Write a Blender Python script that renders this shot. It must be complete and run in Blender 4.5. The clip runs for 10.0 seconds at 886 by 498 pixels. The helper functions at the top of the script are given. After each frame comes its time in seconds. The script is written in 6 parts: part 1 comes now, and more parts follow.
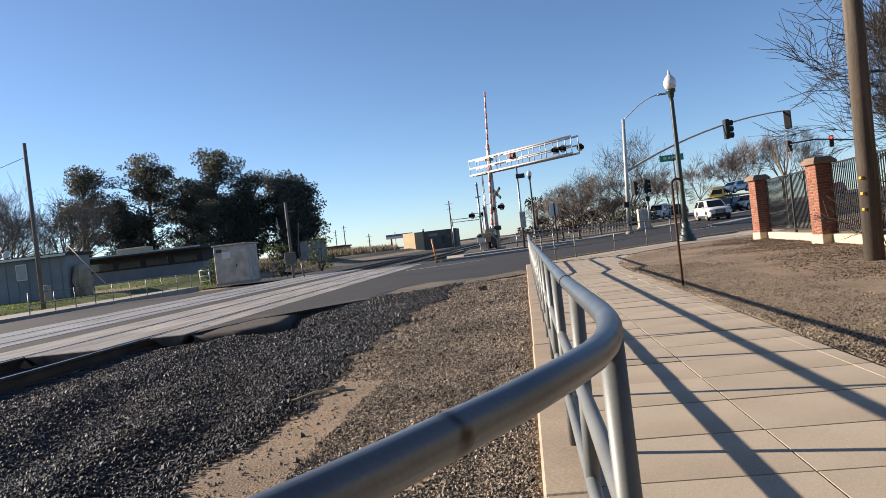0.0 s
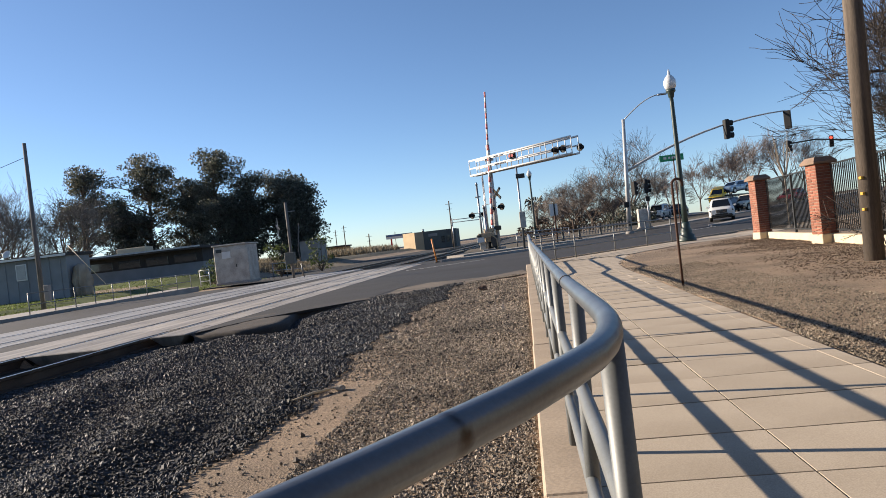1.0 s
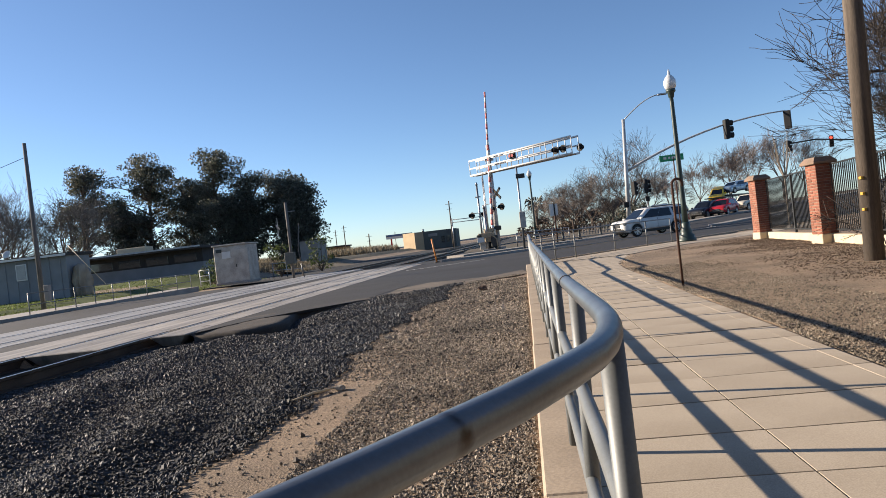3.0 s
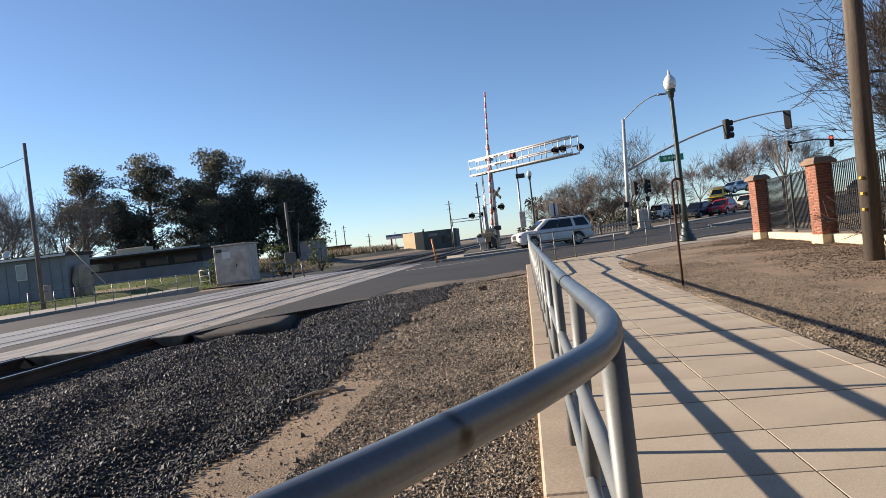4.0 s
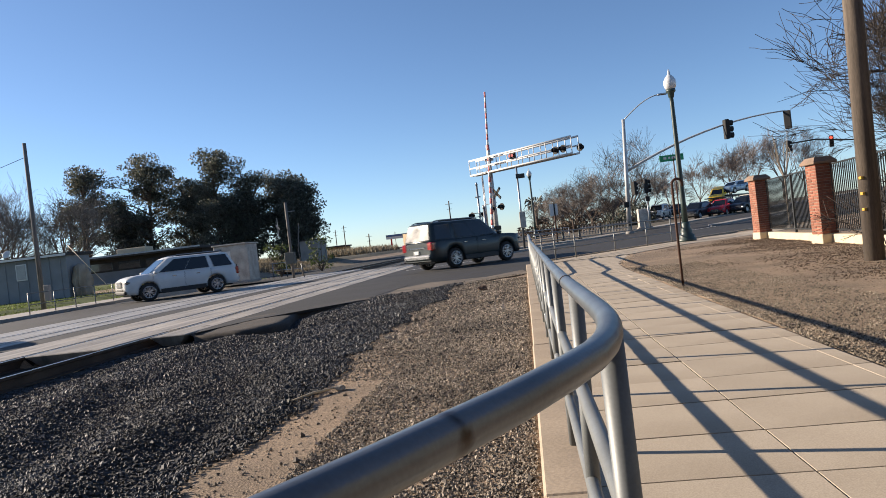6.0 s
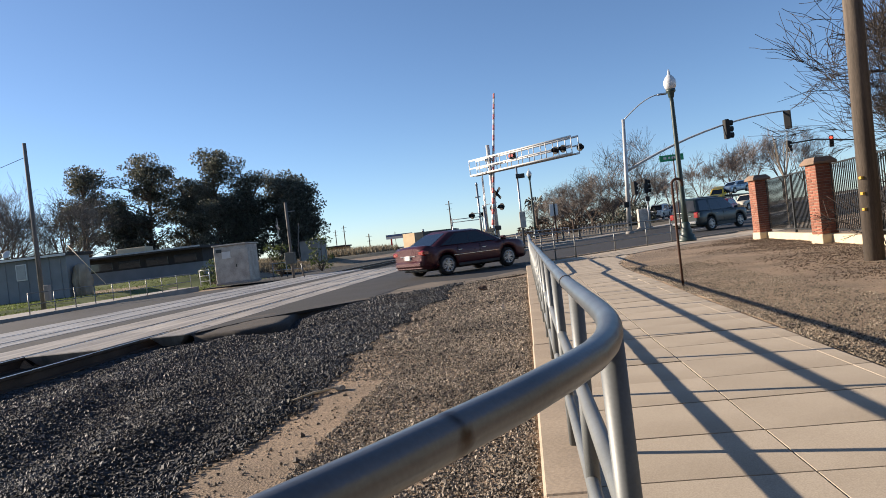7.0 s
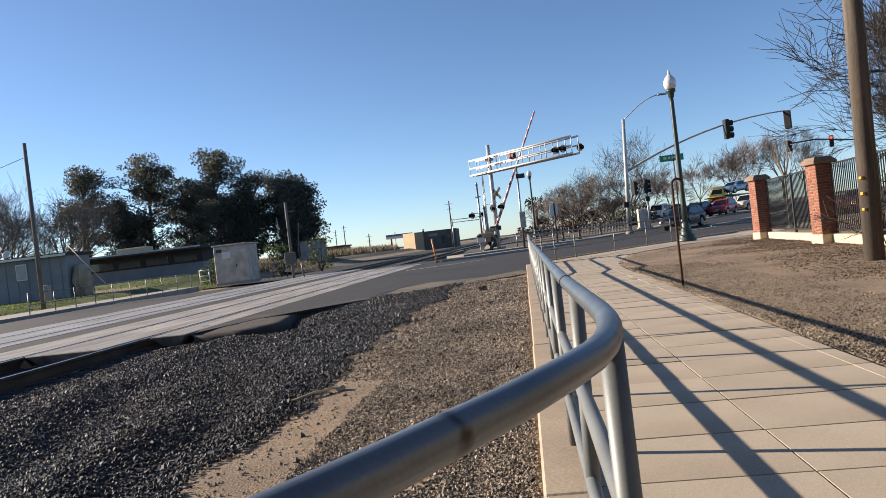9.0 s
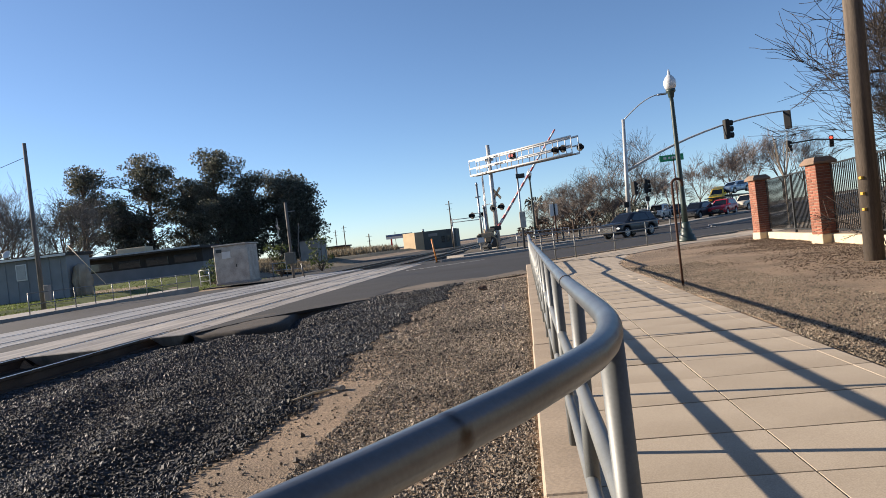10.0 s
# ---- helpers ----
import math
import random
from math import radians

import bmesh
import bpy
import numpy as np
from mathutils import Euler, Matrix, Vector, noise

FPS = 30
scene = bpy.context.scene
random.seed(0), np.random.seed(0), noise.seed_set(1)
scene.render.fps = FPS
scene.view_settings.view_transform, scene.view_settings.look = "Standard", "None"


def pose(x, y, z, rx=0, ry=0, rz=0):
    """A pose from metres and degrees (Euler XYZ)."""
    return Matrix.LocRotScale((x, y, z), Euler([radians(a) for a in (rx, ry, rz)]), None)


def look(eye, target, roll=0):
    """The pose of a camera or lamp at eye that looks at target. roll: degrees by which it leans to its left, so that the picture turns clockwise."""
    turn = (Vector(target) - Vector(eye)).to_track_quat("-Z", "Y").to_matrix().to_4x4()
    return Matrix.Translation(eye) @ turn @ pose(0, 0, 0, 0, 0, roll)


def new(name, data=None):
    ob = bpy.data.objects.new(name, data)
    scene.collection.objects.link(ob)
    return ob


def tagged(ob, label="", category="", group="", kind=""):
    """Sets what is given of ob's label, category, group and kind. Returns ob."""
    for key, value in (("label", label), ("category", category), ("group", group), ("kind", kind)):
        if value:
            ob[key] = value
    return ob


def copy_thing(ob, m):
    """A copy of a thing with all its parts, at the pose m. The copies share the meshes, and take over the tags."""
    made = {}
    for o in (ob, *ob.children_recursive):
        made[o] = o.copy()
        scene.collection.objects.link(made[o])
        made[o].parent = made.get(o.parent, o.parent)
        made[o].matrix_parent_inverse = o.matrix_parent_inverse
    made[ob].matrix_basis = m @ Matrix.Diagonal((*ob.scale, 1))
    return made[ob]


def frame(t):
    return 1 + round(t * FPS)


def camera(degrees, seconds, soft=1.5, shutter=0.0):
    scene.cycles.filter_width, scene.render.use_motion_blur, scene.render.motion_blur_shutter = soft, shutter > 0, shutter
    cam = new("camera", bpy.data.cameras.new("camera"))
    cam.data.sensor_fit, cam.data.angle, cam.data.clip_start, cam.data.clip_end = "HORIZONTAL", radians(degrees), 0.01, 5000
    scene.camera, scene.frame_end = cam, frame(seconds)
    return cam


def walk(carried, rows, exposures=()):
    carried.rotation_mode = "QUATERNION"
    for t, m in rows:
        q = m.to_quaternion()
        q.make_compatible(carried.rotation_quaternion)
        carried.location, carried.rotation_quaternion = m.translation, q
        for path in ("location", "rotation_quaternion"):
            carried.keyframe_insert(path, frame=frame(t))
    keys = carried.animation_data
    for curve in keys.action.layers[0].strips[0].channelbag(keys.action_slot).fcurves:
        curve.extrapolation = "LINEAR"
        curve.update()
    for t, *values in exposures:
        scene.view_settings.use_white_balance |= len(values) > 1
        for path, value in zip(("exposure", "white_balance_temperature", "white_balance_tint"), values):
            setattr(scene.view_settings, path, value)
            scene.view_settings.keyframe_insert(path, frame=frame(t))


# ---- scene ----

# ---- camera: it stands still, leaning, just above a handrail ----
EYE = Vector((0.0, 0.0, 1.06))
AIM = Vector((-0.11489, 0.99338, 1.06 - 0.008355))
cam = camera(64.0, 10.0, soft=0.8, shutter=0.15)
STAND = look(EYE, AIM, -6.56)
walk(cam, [(0.0, STAND), (10.0, STAND)])

# ---- sky and sun ----
SUN_TO = Vector((-0.979, 0.203, 0.370)).normalized()
world = bpy.data.worlds.new("sky")
scene.world = world
world.use_nodes = True
wn = world.node_tree.nodes
sky = wn.new("ShaderNodeTexSky")
sky.sky_type = "NISHITA"
sky.sun_disc = False
sky.sun_elevation = radians(20.3)
sky.sun_rotation = radians(-78.3)
sky.altitude, sky.air_density, sky.dust_density, sky.ozone_density = 400, 0.75, 0.25, 3.0
world.node_tree.links.new(sky.outputs[0], wn["Background"].inputs[0])
wn["Background"].inputs[1].default_value = 0.080
sun = new("sun", bpy.data.lights.new("sun", "SUN"))
sun.data.energy, sun.data.angle, sun.data.color = 5.8, radians(0.55), (1.0, 0.83, 0.64)
sun.matrix_world = SUN_TO.to_track_quat("Z", "Y").to_matrix().to_4x4()
scene.view_settings.exposure = 0.97
scene.view_settings.use_white_balance = True
scene.view_settings.white_balance_temperature = 6300


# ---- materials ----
ALBEDO_SCALE = 0.84     # scales every base colour down, so shadows turn deeper under a stronger sun


def mat(name, c1, c2=None, coarse=1.0, fine=40.0, rough=0.7, bump=0.2, metal=0.0, dist=0.01, vary=0.25, island=0.0, per_object=0.0,
        emit=None, power=0.0, coat=0.0, stretch=(1, 1, 1)):
    """A node material: two colours in coarse patches, fine grain in value, relief, and chance variation."""
    m = bpy.data.materials.new(name)
    m.use_nodes = True
    nt = m.node_tree
    n, l = nt.nodes, nt.links
    b = n["Principled BSDF"]
    tc = n.new("ShaderNodeTexCoord")
    mp = n.new("ShaderNodeMapping")
    mp.inputs["Scale"].default_value = stretch
    l.new(tc.outputs["Object"], mp.inputs[0])
    big, small = n.new("ShaderNodeTexNoise"), n.new("ShaderNodeTexNoise")
    big.inputs["Scale"].default_value, big.inputs["Detail"].default_value = coarse, 6
    small.inputs["Scale"].default_value, small.inputs["Detail"].default_value = fine, 4
    for t in (big, small):
        l.new(mp.outputs[0], t.inputs["Vector"])
    ramp = n.new("ShaderNodeMapRange")
    ramp.inputs[1].default_value, ramp.inputs[2].default_value = 0.35, 0.65
    l.new(big.outputs["Fac"], ramp.inputs[0])
    mix = n.new("ShaderNodeMix")
    mix.data_type = "RGBA"
    c2 = c2 or tuple(v * 0.8 for v in c1)
    c1, c2 = [v * ALBEDO_SCALE for v in c1], [v * ALBEDO_SCALE for v in c2]
    mix.inputs[6].default_value, mix.inputs[7].default_value = (*c1, 1), (*c2, 1)
    l.new(ramp.outputs[0], mix.inputs[0])
    hsv = n.new("ShaderNodeHueSaturation")
    l.new(mix.outputs[2], hsv.inputs["Color"])
    val = n.new("ShaderNodeMapRange")
    val.inputs[1].default_value, val.inputs[2].default_value = 0.25, 0.75
    val.inputs[3].default_value, val.inputs[4].default_value = 1 - vary, 1 + vary
    l.new(small.outputs["Fac"], val.inputs[0])
    out = val.outputs[0]
    for amount, kind, socket in ((island, "ShaderNodeNewGeometry", "Random Per Island"), (per_object, "ShaderNodeObjectInfo", "Random")):
        if amount:
            src, mr, mul = n.new(kind), n.new("ShaderNodeMapRange"), n.new("ShaderNodeMath")
            mr.inputs[3].default_value, mr.inputs[4].default_value = 1 - amount, 1 + amount
            mul.operation = "MULTIPLY"
            l.new(src.outputs[socket], mr.inputs[0])
            l.new(out, mul.inputs[0])
            l.new(mr.outputs[0], mul.inputs[1])
            out = mul.outputs[0]
    l.new(out, hsv.inputs["Value"])
    l.new(hsv.outputs[0], b.inputs["Base Color"])
    rr = n.new("ShaderNodeMapRange")
    rr.inputs[3].default_value, rr.inputs[4].default_value = max(0.02, rough - 0.12), min(1, rough + 0.12)
    l.new(big.outputs["Fac"], rr.inputs[0])
    l.new(rr.outputs[0], b.inputs["Roughness"])
    b.inputs["Metallic"].default_value = metal
    b.inputs["Coat Weight"].default_value = coat
    if bump:
        bp = n.new("ShaderNodeBump")
        bp.inputs["Strength"].default_value, bp.inputs["Distance"].default_value = bump, dist
        l.new(small.outputs["Fac"], bp.inputs["Height"])
        l.new(bp.outputs[0], b.inputs["Normal"])
    if emit:
        b.inputs["Emission Color"].default_value, b.inputs["Emission Strength"].default_value = (*emit, 1), power
    return m


M_SOIL = mat("bare_soil", (0.33, 0.237, 0.154), (0.20, 0.147, 0.098), 0.7, 75, 0.95, 0.9, dist=0.012, vary=0.75)
M_ASPHALT = mat("worn_asphalt", (0.021, 0.020, 0.0205), (0.013, 0.0125, 0.013), 0.25, 90, 0.8, 0.35, dist=0.006, vary=0.3)
M_ASPHALT_DARK = mat("fresh_asphalt", (0.024, 0.021, 0.019), (0.016, 0.015, 0.014), 0.4, 90, 0.8, 0.35, dist=0.006, vary=0.3)
M_SANDY = mat("sandy_asphalt", (0.17, 0.135, 0.10), (0.085, 0.07, 0.055), 1.3, 60, 0.92, 0.4, dist=0.006)
M_CONCRETE = mat("walk_concrete", (0.485, 0.412, 0.318), (0.375, 0.312, 0.235), 0.9, 150, 0.85, 0.18, dist=0.002, vary=0.20, per_object=0.07)
M_CURB = mat("curb_concrete", (0.45, 0.36, 0.265), (0.33, 0.265, 0.195), 1.6, 60, 0.88, 0.3, dist=0.005, vary=0.16)
M_GREYCON = mat("grey_concrete", (0.34, 0.315, 0.285), (0.26, 0.24, 0.22), 0.9, 60, 0.85, 0.3, dist=0.005, vary=0.18, per_object=0.08)
M_WARMCON = mat("warm_crossing_concrete", (0.44, 0.395, 0.335), (0.21, 0.196, 0.178), 1.6, 40, 0.60, 0.3, dist=0.005, vary=0.22, per_object=0.12, stretch=(3, 0.25, 1))
M_PANEL = mat("grey_crossing_concrete", (0.40, 0.39, 0.375), (0.20, 0.195, 0.185), 1.6, 40, 0.58, 0.3, dist=0.005, vary=0.22, per_object=0.12, stretch=(3, 0.25, 1))
M_GALV = mat("galvanised_steel", (0.42, 0.43, 0.44), (0.30, 0.31, 0.33), 5.0, 120, 0.42, 0.06, metal=0.85, dist=0.002, vary=0.14)
M_PAINTGREY = mat("grey_painted_pipe", (0.22, 0.23, 0.23), (0.16, 0.17, 0.17), 4.0, 160, 0.48, 0.05, metal=0.20, dist=0.002, vary=0.10)
M_WHITEPAINT = mat("white_paint", (0.78, 0.77, 0.74), (0.66, 0.65, 0.62), 2.0, 60, 0.45, 0.08, vary=0.08)
M_SILVERPAINT = mat("silver_painted_steel", (0.60, 0.60, 0.58), (0.50, 0.50, 0.49), 2.0, 60, 0.45, 0.06, metal=0.25, vary=0.1)
M_REDPAINT = mat("red_paint", (0.62, 0.05, 0.03), None, 2.0, 60, 0.45, 0.05, vary=0.1)
M_BLACK = mat("black_housing", (0.013, 0.013, 0.014), (0.018, 0.018, 0.018), 3, 60, 0.8, 0.08)
M_BLACKIRON = mat("black_iron", (0.03, 0.035, 0.035), (0.045, 0.045, 0.045), 3, 60, 0.45, 0.05, metal=0.3)
M_GREENIRON = mat("green_iron", (0.022, 0.040, 0.037), (0.028, 0.052, 0.046), 2.5, 80, 0.45, 0.08, vary=0.15)
M_RUST = mat("rusted_iron", (0.085, 0.042, 0.030), (0.12, 0.065, 0.045), 8, 120, 0.85, 0.3, metal=0.2, dist=0.003)
M_RAIL = mat("rail_steel", (0.12, 0.085, 0.06), (0.085, 0.06, 0.045), 3, 80, 0.65, 0.2, metal=0.5)
M_RAILTOP = mat("worn_rail_head", (0.55, 0.53, 0.50), (0.42, 0.40, 0.38), 3, 80, 0.28, 0.05, metal=0.9)
M_TIE = mat("creosote_wood", (0.032, 0.026, 0.022), (0.022, 0.018, 0.016), 3, 60, 0.9, 0.5, stretch=(1, 6, 6))
M_BALLAST = mat("dark_ballast", (0.038, 0.044, 0.053), (0.015, 0.017, 0.021), 0.55, 90, 0.68, 0.3, dist=0.004, vary=0.3, island=0.8)
M_BALLASTBED = mat("ballast_bed", (0.030, 0.030, 0.031), (0.018, 0.019, 0.020), 12, 60, 0.9, 1.0, dist=0.03, vary=0.5)
M_GRAVEL = mat("brown_gravel", (0.285, 0.238, 0.185), (0.165, 0.14, 0.112), 0.8, 90, 0.85, 0.3, dist=0.003, vary=0.25, island=0.9)
M_BRICK = mat("red_brick", (0.31, 0.120, 0.072), (0.22, 0.082, 0.054), 4, 90, 0.88, 0.4, dist=0.004, vary=0.18, per_object=0.22)
M_MORTAR = mat("mortar", (0.36, 0.29, 0.22), None, 3, 90, 0.95, 0.4, dist=0.003)
M_STUCCO = mat("cream_stucco", (0.66, 0.55, 0.38), (0.58, 0.47, 0.32), 2, 90, 0.9, 0.4, dist=0.004, vary=0.1)
M_CAP = mat("brown_cast_cap", (0.26, 0.175, 0.125), (0.20, 0.14, 0.10), 3, 70, 0.85, 0.3, dist=0.004)
M_POLEWOOD = mat("weathered_pole_wood", (0.145, 0.115, 0.09), (0.075, 0.06, 0.048), 2.0, 30, 0.95, 0.35, dist=0.01, vary=0.3, stretch=(5, 5, 0.35))
M_BARK = mat("grey_brown_bark", (0.16, 0.115, 0.085), (0.10, 0.075, 0.058), 2.5, 25, 0.95, 0.7, dist=0.02, vary=0.3, stretch=(2, 2, 0.5))
M_TWIG = mat("winter_twigs", (0.21, 0.178, 0.155), (0.155, 0.13, 0.115), 1.0, 12, 0.95, 0.0, vary=0.25, island=0.25)
M_TWIGDARK = mat("dark_twigs", (0.045, 0.034, 0.028), (0.030, 0.024, 0.020), 1.0, 12, 0.9, 0.0, vary=0.25, island=0.25)
M_GREYPOLE = mat("grey_weathered_wood", (0.19, 0.175, 0.16), (0.13, 0.12, 0.11), 2.0, 30, 0.9, 0.4, stretch=(5, 5, 0.35))
M_EUCLEAF = mat("eucalyptus_leaf", (0.120, 0.126, 0.098), (0.098, 0.106, 0.082), 0.25, 6, 0.58, 0.0, vary=0.3, island=0.5)
M_EDGE = mat("weathered_asphalt_edge", (0.075, 0.060, 0.047), (0.040, 0.034, 0.029), 2.2, 70, 0.92, 0.5, dist=0.008, vary=0.35)
M_PARK = mat("park_earth_with_shade", (0.105, 0.082, 0.056), (0.070, 0.062, 0.042), 0.3, 12, 0.95, 0.6, dist=0.03, vary=0.4)
M_LEAF = mat("shrub_leaf", (0.085, 0.11, 0.035), (0.055, 0.08, 0.028), 0.6, 6, 0.65, 0.0, vary=0.3, island=0.5)
M_GRASS = mat("bank_grass", (0.16, 0.20, 0.06), (0.11, 0.14, 0.045), 0.5, 25, 0.9, 0.3, dist=0.03, vary=0.35, island=0.4)
M_DRYGRASS = mat("dry_grass", (0.25, 0.215, 0.155), (0.18, 0.155, 0.11), 0.6, 25, 0.95, 0.3, dist=0.02, vary=0.3, island=0.4)
M_LITTER = mat("leaf_litter", (0.10, 0.065, 0.042), (0.062, 0.041, 0.028), 1.2, 60, 0.95, 0.7, dist=0.015, vary=0.5, island=0.5)


def thin_leaf(m, share):
    """Leaves let part of the light through."""
    nt = m.node_tree
    b = nt.nodes["Principled BSDF"]
    out = nt.nodes["Material Output"]
    tr, mix = nt.nodes.new("ShaderNodeBsdfTranslucent"), nt.nodes.new("ShaderNodeMixShader")
    mix.inputs[0].default_value = share
    nt.links.new(b.inputs["Base Color"].links[0].from_socket, tr.inputs["Color"])
    nt.links.new(b.outputs[0], mix.inputs[1])
    nt.links.new(tr.outputs[0], mix.inputs[2])
    nt.links.new(mix.outputs[0], out.inputs["Surface"])


for leafy in (M_EUCLEAF, M_LEAF, M_GRASS, M_DRYGRASS):
    thin_leaf(leafy, 0.4)


# ---- mesh helpers ----
def add_box(bm, cx, cy, cz, sx, sy, sz, m=None, bevel=0.0):
    r = bmesh.ops.create_cube(bm, size=1.0)
    vs = r["verts"]
    for v in vs:
        v.co = Vector((v.co.x * sx, v.co.y * sy, v.co.z * sz))
    if bevel:
        es = list({e for v in vs for e in v.link_edges})
        made = bmesh.ops.bevel(bm, geom=es, offset=bevel, segments=1, affect="EDGES")
        vs = list({v for f in made["faces"] for v in f.verts} | {v for v in vs if v.is_valid})
    for v in vs:
        v.co = v.co + Vector((cx, cy, cz))
        if m is not None:
            v.co = m @ v.co
    return vs


def add_tube(bm, pts, r, seg=12, closed_ends=True):
    """A round bar through the points; r is one radius or one for each point."""
    pts = [Vector(p) for p in pts]
    rs = r if isinstance(r, (list, tuple)) else [r] * len(pts)
    rings, side = [], None
    for i, p in enumerate(pts):
        d = (pts[min(i + 1, len(pts) - 1)] - pts[max(i - 1, 0)]).normalized()
        if side is None:
            side = d.orthogonal().normalized()
        side = (side - d * side.dot(d)).normalized()
        up = d.cross(side)
        rings.append([bm.verts.new(p + (side * math.cos(a) + up * math.sin(a)) * rs[i]) for a in (2 * math.pi * k / seg for k in range(seg))])
    for a, b in zip(rings, rings[1:]):
        for k in range(seg):
            f = bm.faces.new((a[k], a[(k + 1) % seg], b[(k + 1) % seg], b[k]))
            f.smooth = True
    if closed_ends:
        bm.faces.new(rings[0][::-1])
        bm.faces.new(rings[-1])


def add_lathe(bm, profile, seg=20, at=(0, 0, 0)):
    """A turned form about z: profile rows of radius and height."""
    o = Vector(at)
    rings = [[bm.verts.new(o + Vector((max(r, 0.001) * math.cos(a), max(r, 0.001) * math.sin(a), z))) for a in (2 * math.pi * k / seg for k in range(seg))] for r, z in profile]
    for a, b in zip(rings, rings[1:]):
        for k in range(seg):
            bm.faces.new((a[k], a[(k + 1) % seg], b[(k + 1) % seg], b[k])).smooth = True
    bm.faces.new(rings[0][::-1])
    bm.faces.new(rings[-1])


def add_prism(bm, outline, z0, z1):
    """A slab from an outline of (x, y), anticlockwise."""
    lo = [bm.verts.new((x, y, z0)) for x, y in outline]
    hi = [bm.verts.new((x, y, z1)) for x, y in outline]
    bm.faces.new(lo[::-1])
    bm.faces.new(hi)
    k = len(lo)
    for i in range(k):
        bm.faces.new((lo[i], lo[(i + 1) % k], hi[(i + 1) % k], hi[i]))


def mesh_from(name, bm, *materials):
    me = bpy.data.meshes.new(name)
    bmesh.ops.recalc_face_normals(bm, faces=bm.faces)
    bm.to_mesh(me)
    bm.free()
    for m in materials:
        me.materials.append(m)
    return me


def part(name, bm, material, parent, label=""):
    ob = new(name, mesh_from(name, bm, material))
    ob.parent = parent
    return tagged(ob, label=label)


def thing(name, label, category, group="", at=None, kind=""):
    ob = new(name)
    ob.empty_display_size = 0.2
    if at is not None:
        ob.matrix_world = at
    return tagged(ob, label, category, group, kind)


def setting(name, bm, material, label="", category=""):
    return tagged(new(name, mesh_from(name, bm, material)), label=label, category=category, kind="structure")


def box_part(name, parent, material, c, s, bevel=0.0, label="", turn=None):
    bm = bmesh.new()
    add_box(bm, *c, *s, turn, bevel)
    return part(name, bm, material, parent, label)


def tube_part(name, parent, material, pts, r, seg=12, label=""):
    bm = bmesh.new()
    add_tube(bm, pts, r, seg)
    return part(name, bm, material, parent, label)


def from_arrays(name, verts, faces, material, smooth=False):
    me = bpy.data.meshes.new(name)
    me.from_pydata(verts, [], faces)
    me.materials.append(material)
    if smooth:
        me.polygons.foreach_set("use_smooth", [True] * len(me.polygons))
    me.update()
    return me


# ---- the plan: the tracks run along y, the road crosses them at 47 degrees ----
RD = Vector((math.cos(radians(47)), math.sin(radians(47)), 0))
RN = Vector((-RD.y, RD.x, 0))


def smooth(a, b, v):
    k = min(1.0, max(0.0, (v - a) / (b - a)))
    return k * k * (3 - 2 * k)


def rise(s):
    """The road climbs gently past the crossing."""
    return 0.026 * max(0.0, s - 47) if s < 130 else 0.026 * 83


def road(s, n, z=0.0):
    p = RD * s + RN * n
    return Vector((p.x, p.y, rise(s) + z))


NEAR_EDGE, FAR_EDGE = 13.2, 35.5


def near_edge(s):
    """The road's near edge: it steps in where the walkway meets it."""
    return NEAR_EDGE + 3.5 * smooth(14.0, 19.0, s)


def lip_edge(s):
    """Where the broken asphalt ends beside the near track: it bulges out towards the ballast."""
    return NEAR_EDGE - 1.75 * smooth(7.3, 5.6, s) + 0.45 * smooth(5.2, 4.7, s) + 0.5 * smooth(4.8, 4.4, s)


def walk_right(y):
    """The right-hand edge of the walkway."""
    return max(2.08 + 0.012 * max(0.0, min(y, 19) - 5), 1.93 + 0.075 * max(0.0, min(y, 19) - 13) + 0.20 * max(0.0, y - 19))


def height(x, y):
    """The bare ground."""
    s, n = RD.x * x + RD.y * y, RN.x * x + RN.y * y
    z = rise(s) * smooth(58, 22, abs(n - 24)) - 0.035
    edge = near_edge(s)
    if edge + 0.05 < n < FAR_EDGE + 0.3:
        return z - 0.10
    if n <= edge and 0.0 <= x <= walk_right(y):
        return z - 0.05
    if n > FAR_EDGE and -27 < x < 0.9:
        z -= 0.22 * smooth(0.3, 3.0, n - FAR_EDGE)
    if n <= edge and x < 0.0:
        z += 0.022
        z += -0.10 * smooth(-1.3, -4.2, x) * smooth(17, 9, y)          # gravel falls off to the track
        z += -0.10 * smooth(-4.9, -5.5, x) * smooth(14.5, 12.0, y)       # track bed
        z += 0.05 * smooth(-4.0, -4.8, x) * smooth(-5.9, -5.2, x) * smooth(12, 9, y)
        z += -0.13 * smooth(1.1, 0.1, lip_edge(s) - n) * smooth(9.0, 7.0, s) * smooth(4.6, 5.3, s) * smooth(-1.0, -3.0, x)  # hollow under the asphalt lip
        ridge = (x + 4.1 + 0.22 * (y - 4.5) + 0.25 * noise.noise(Vector((x * 0.7, y * 0.7, 4)))) / 1.2
        z += 0.042 * math.cos(2 * math.pi * ridge) * smooth(8.0, 5.2, y) * smooth(-1.7, -2.3, x) * smooth(-5.0, -4.5, x)   # mounded ridges, placed to fit the camera's view
        z += 0.018 * noise.noise(Vector((x * 1.3, y * 1.3, 0))) + 0.010 * noise.noise(Vector((x * 5, y * 5, 2)))
    elif n <= edge and x > 1.9:
        z += 0.04 + 0.016 * noise.noise(Vector((x * 0.8, y * 0.8, 5))) + 0.012 * noise.noise(Vector((x * 4, y * 4, 2)))
    if x < -23.5:
        z += (0.15 * smooth(24, 30, y) + 0.60 * smooth(50, 56, y)) * smooth(-23.5, -27, x)
    return z


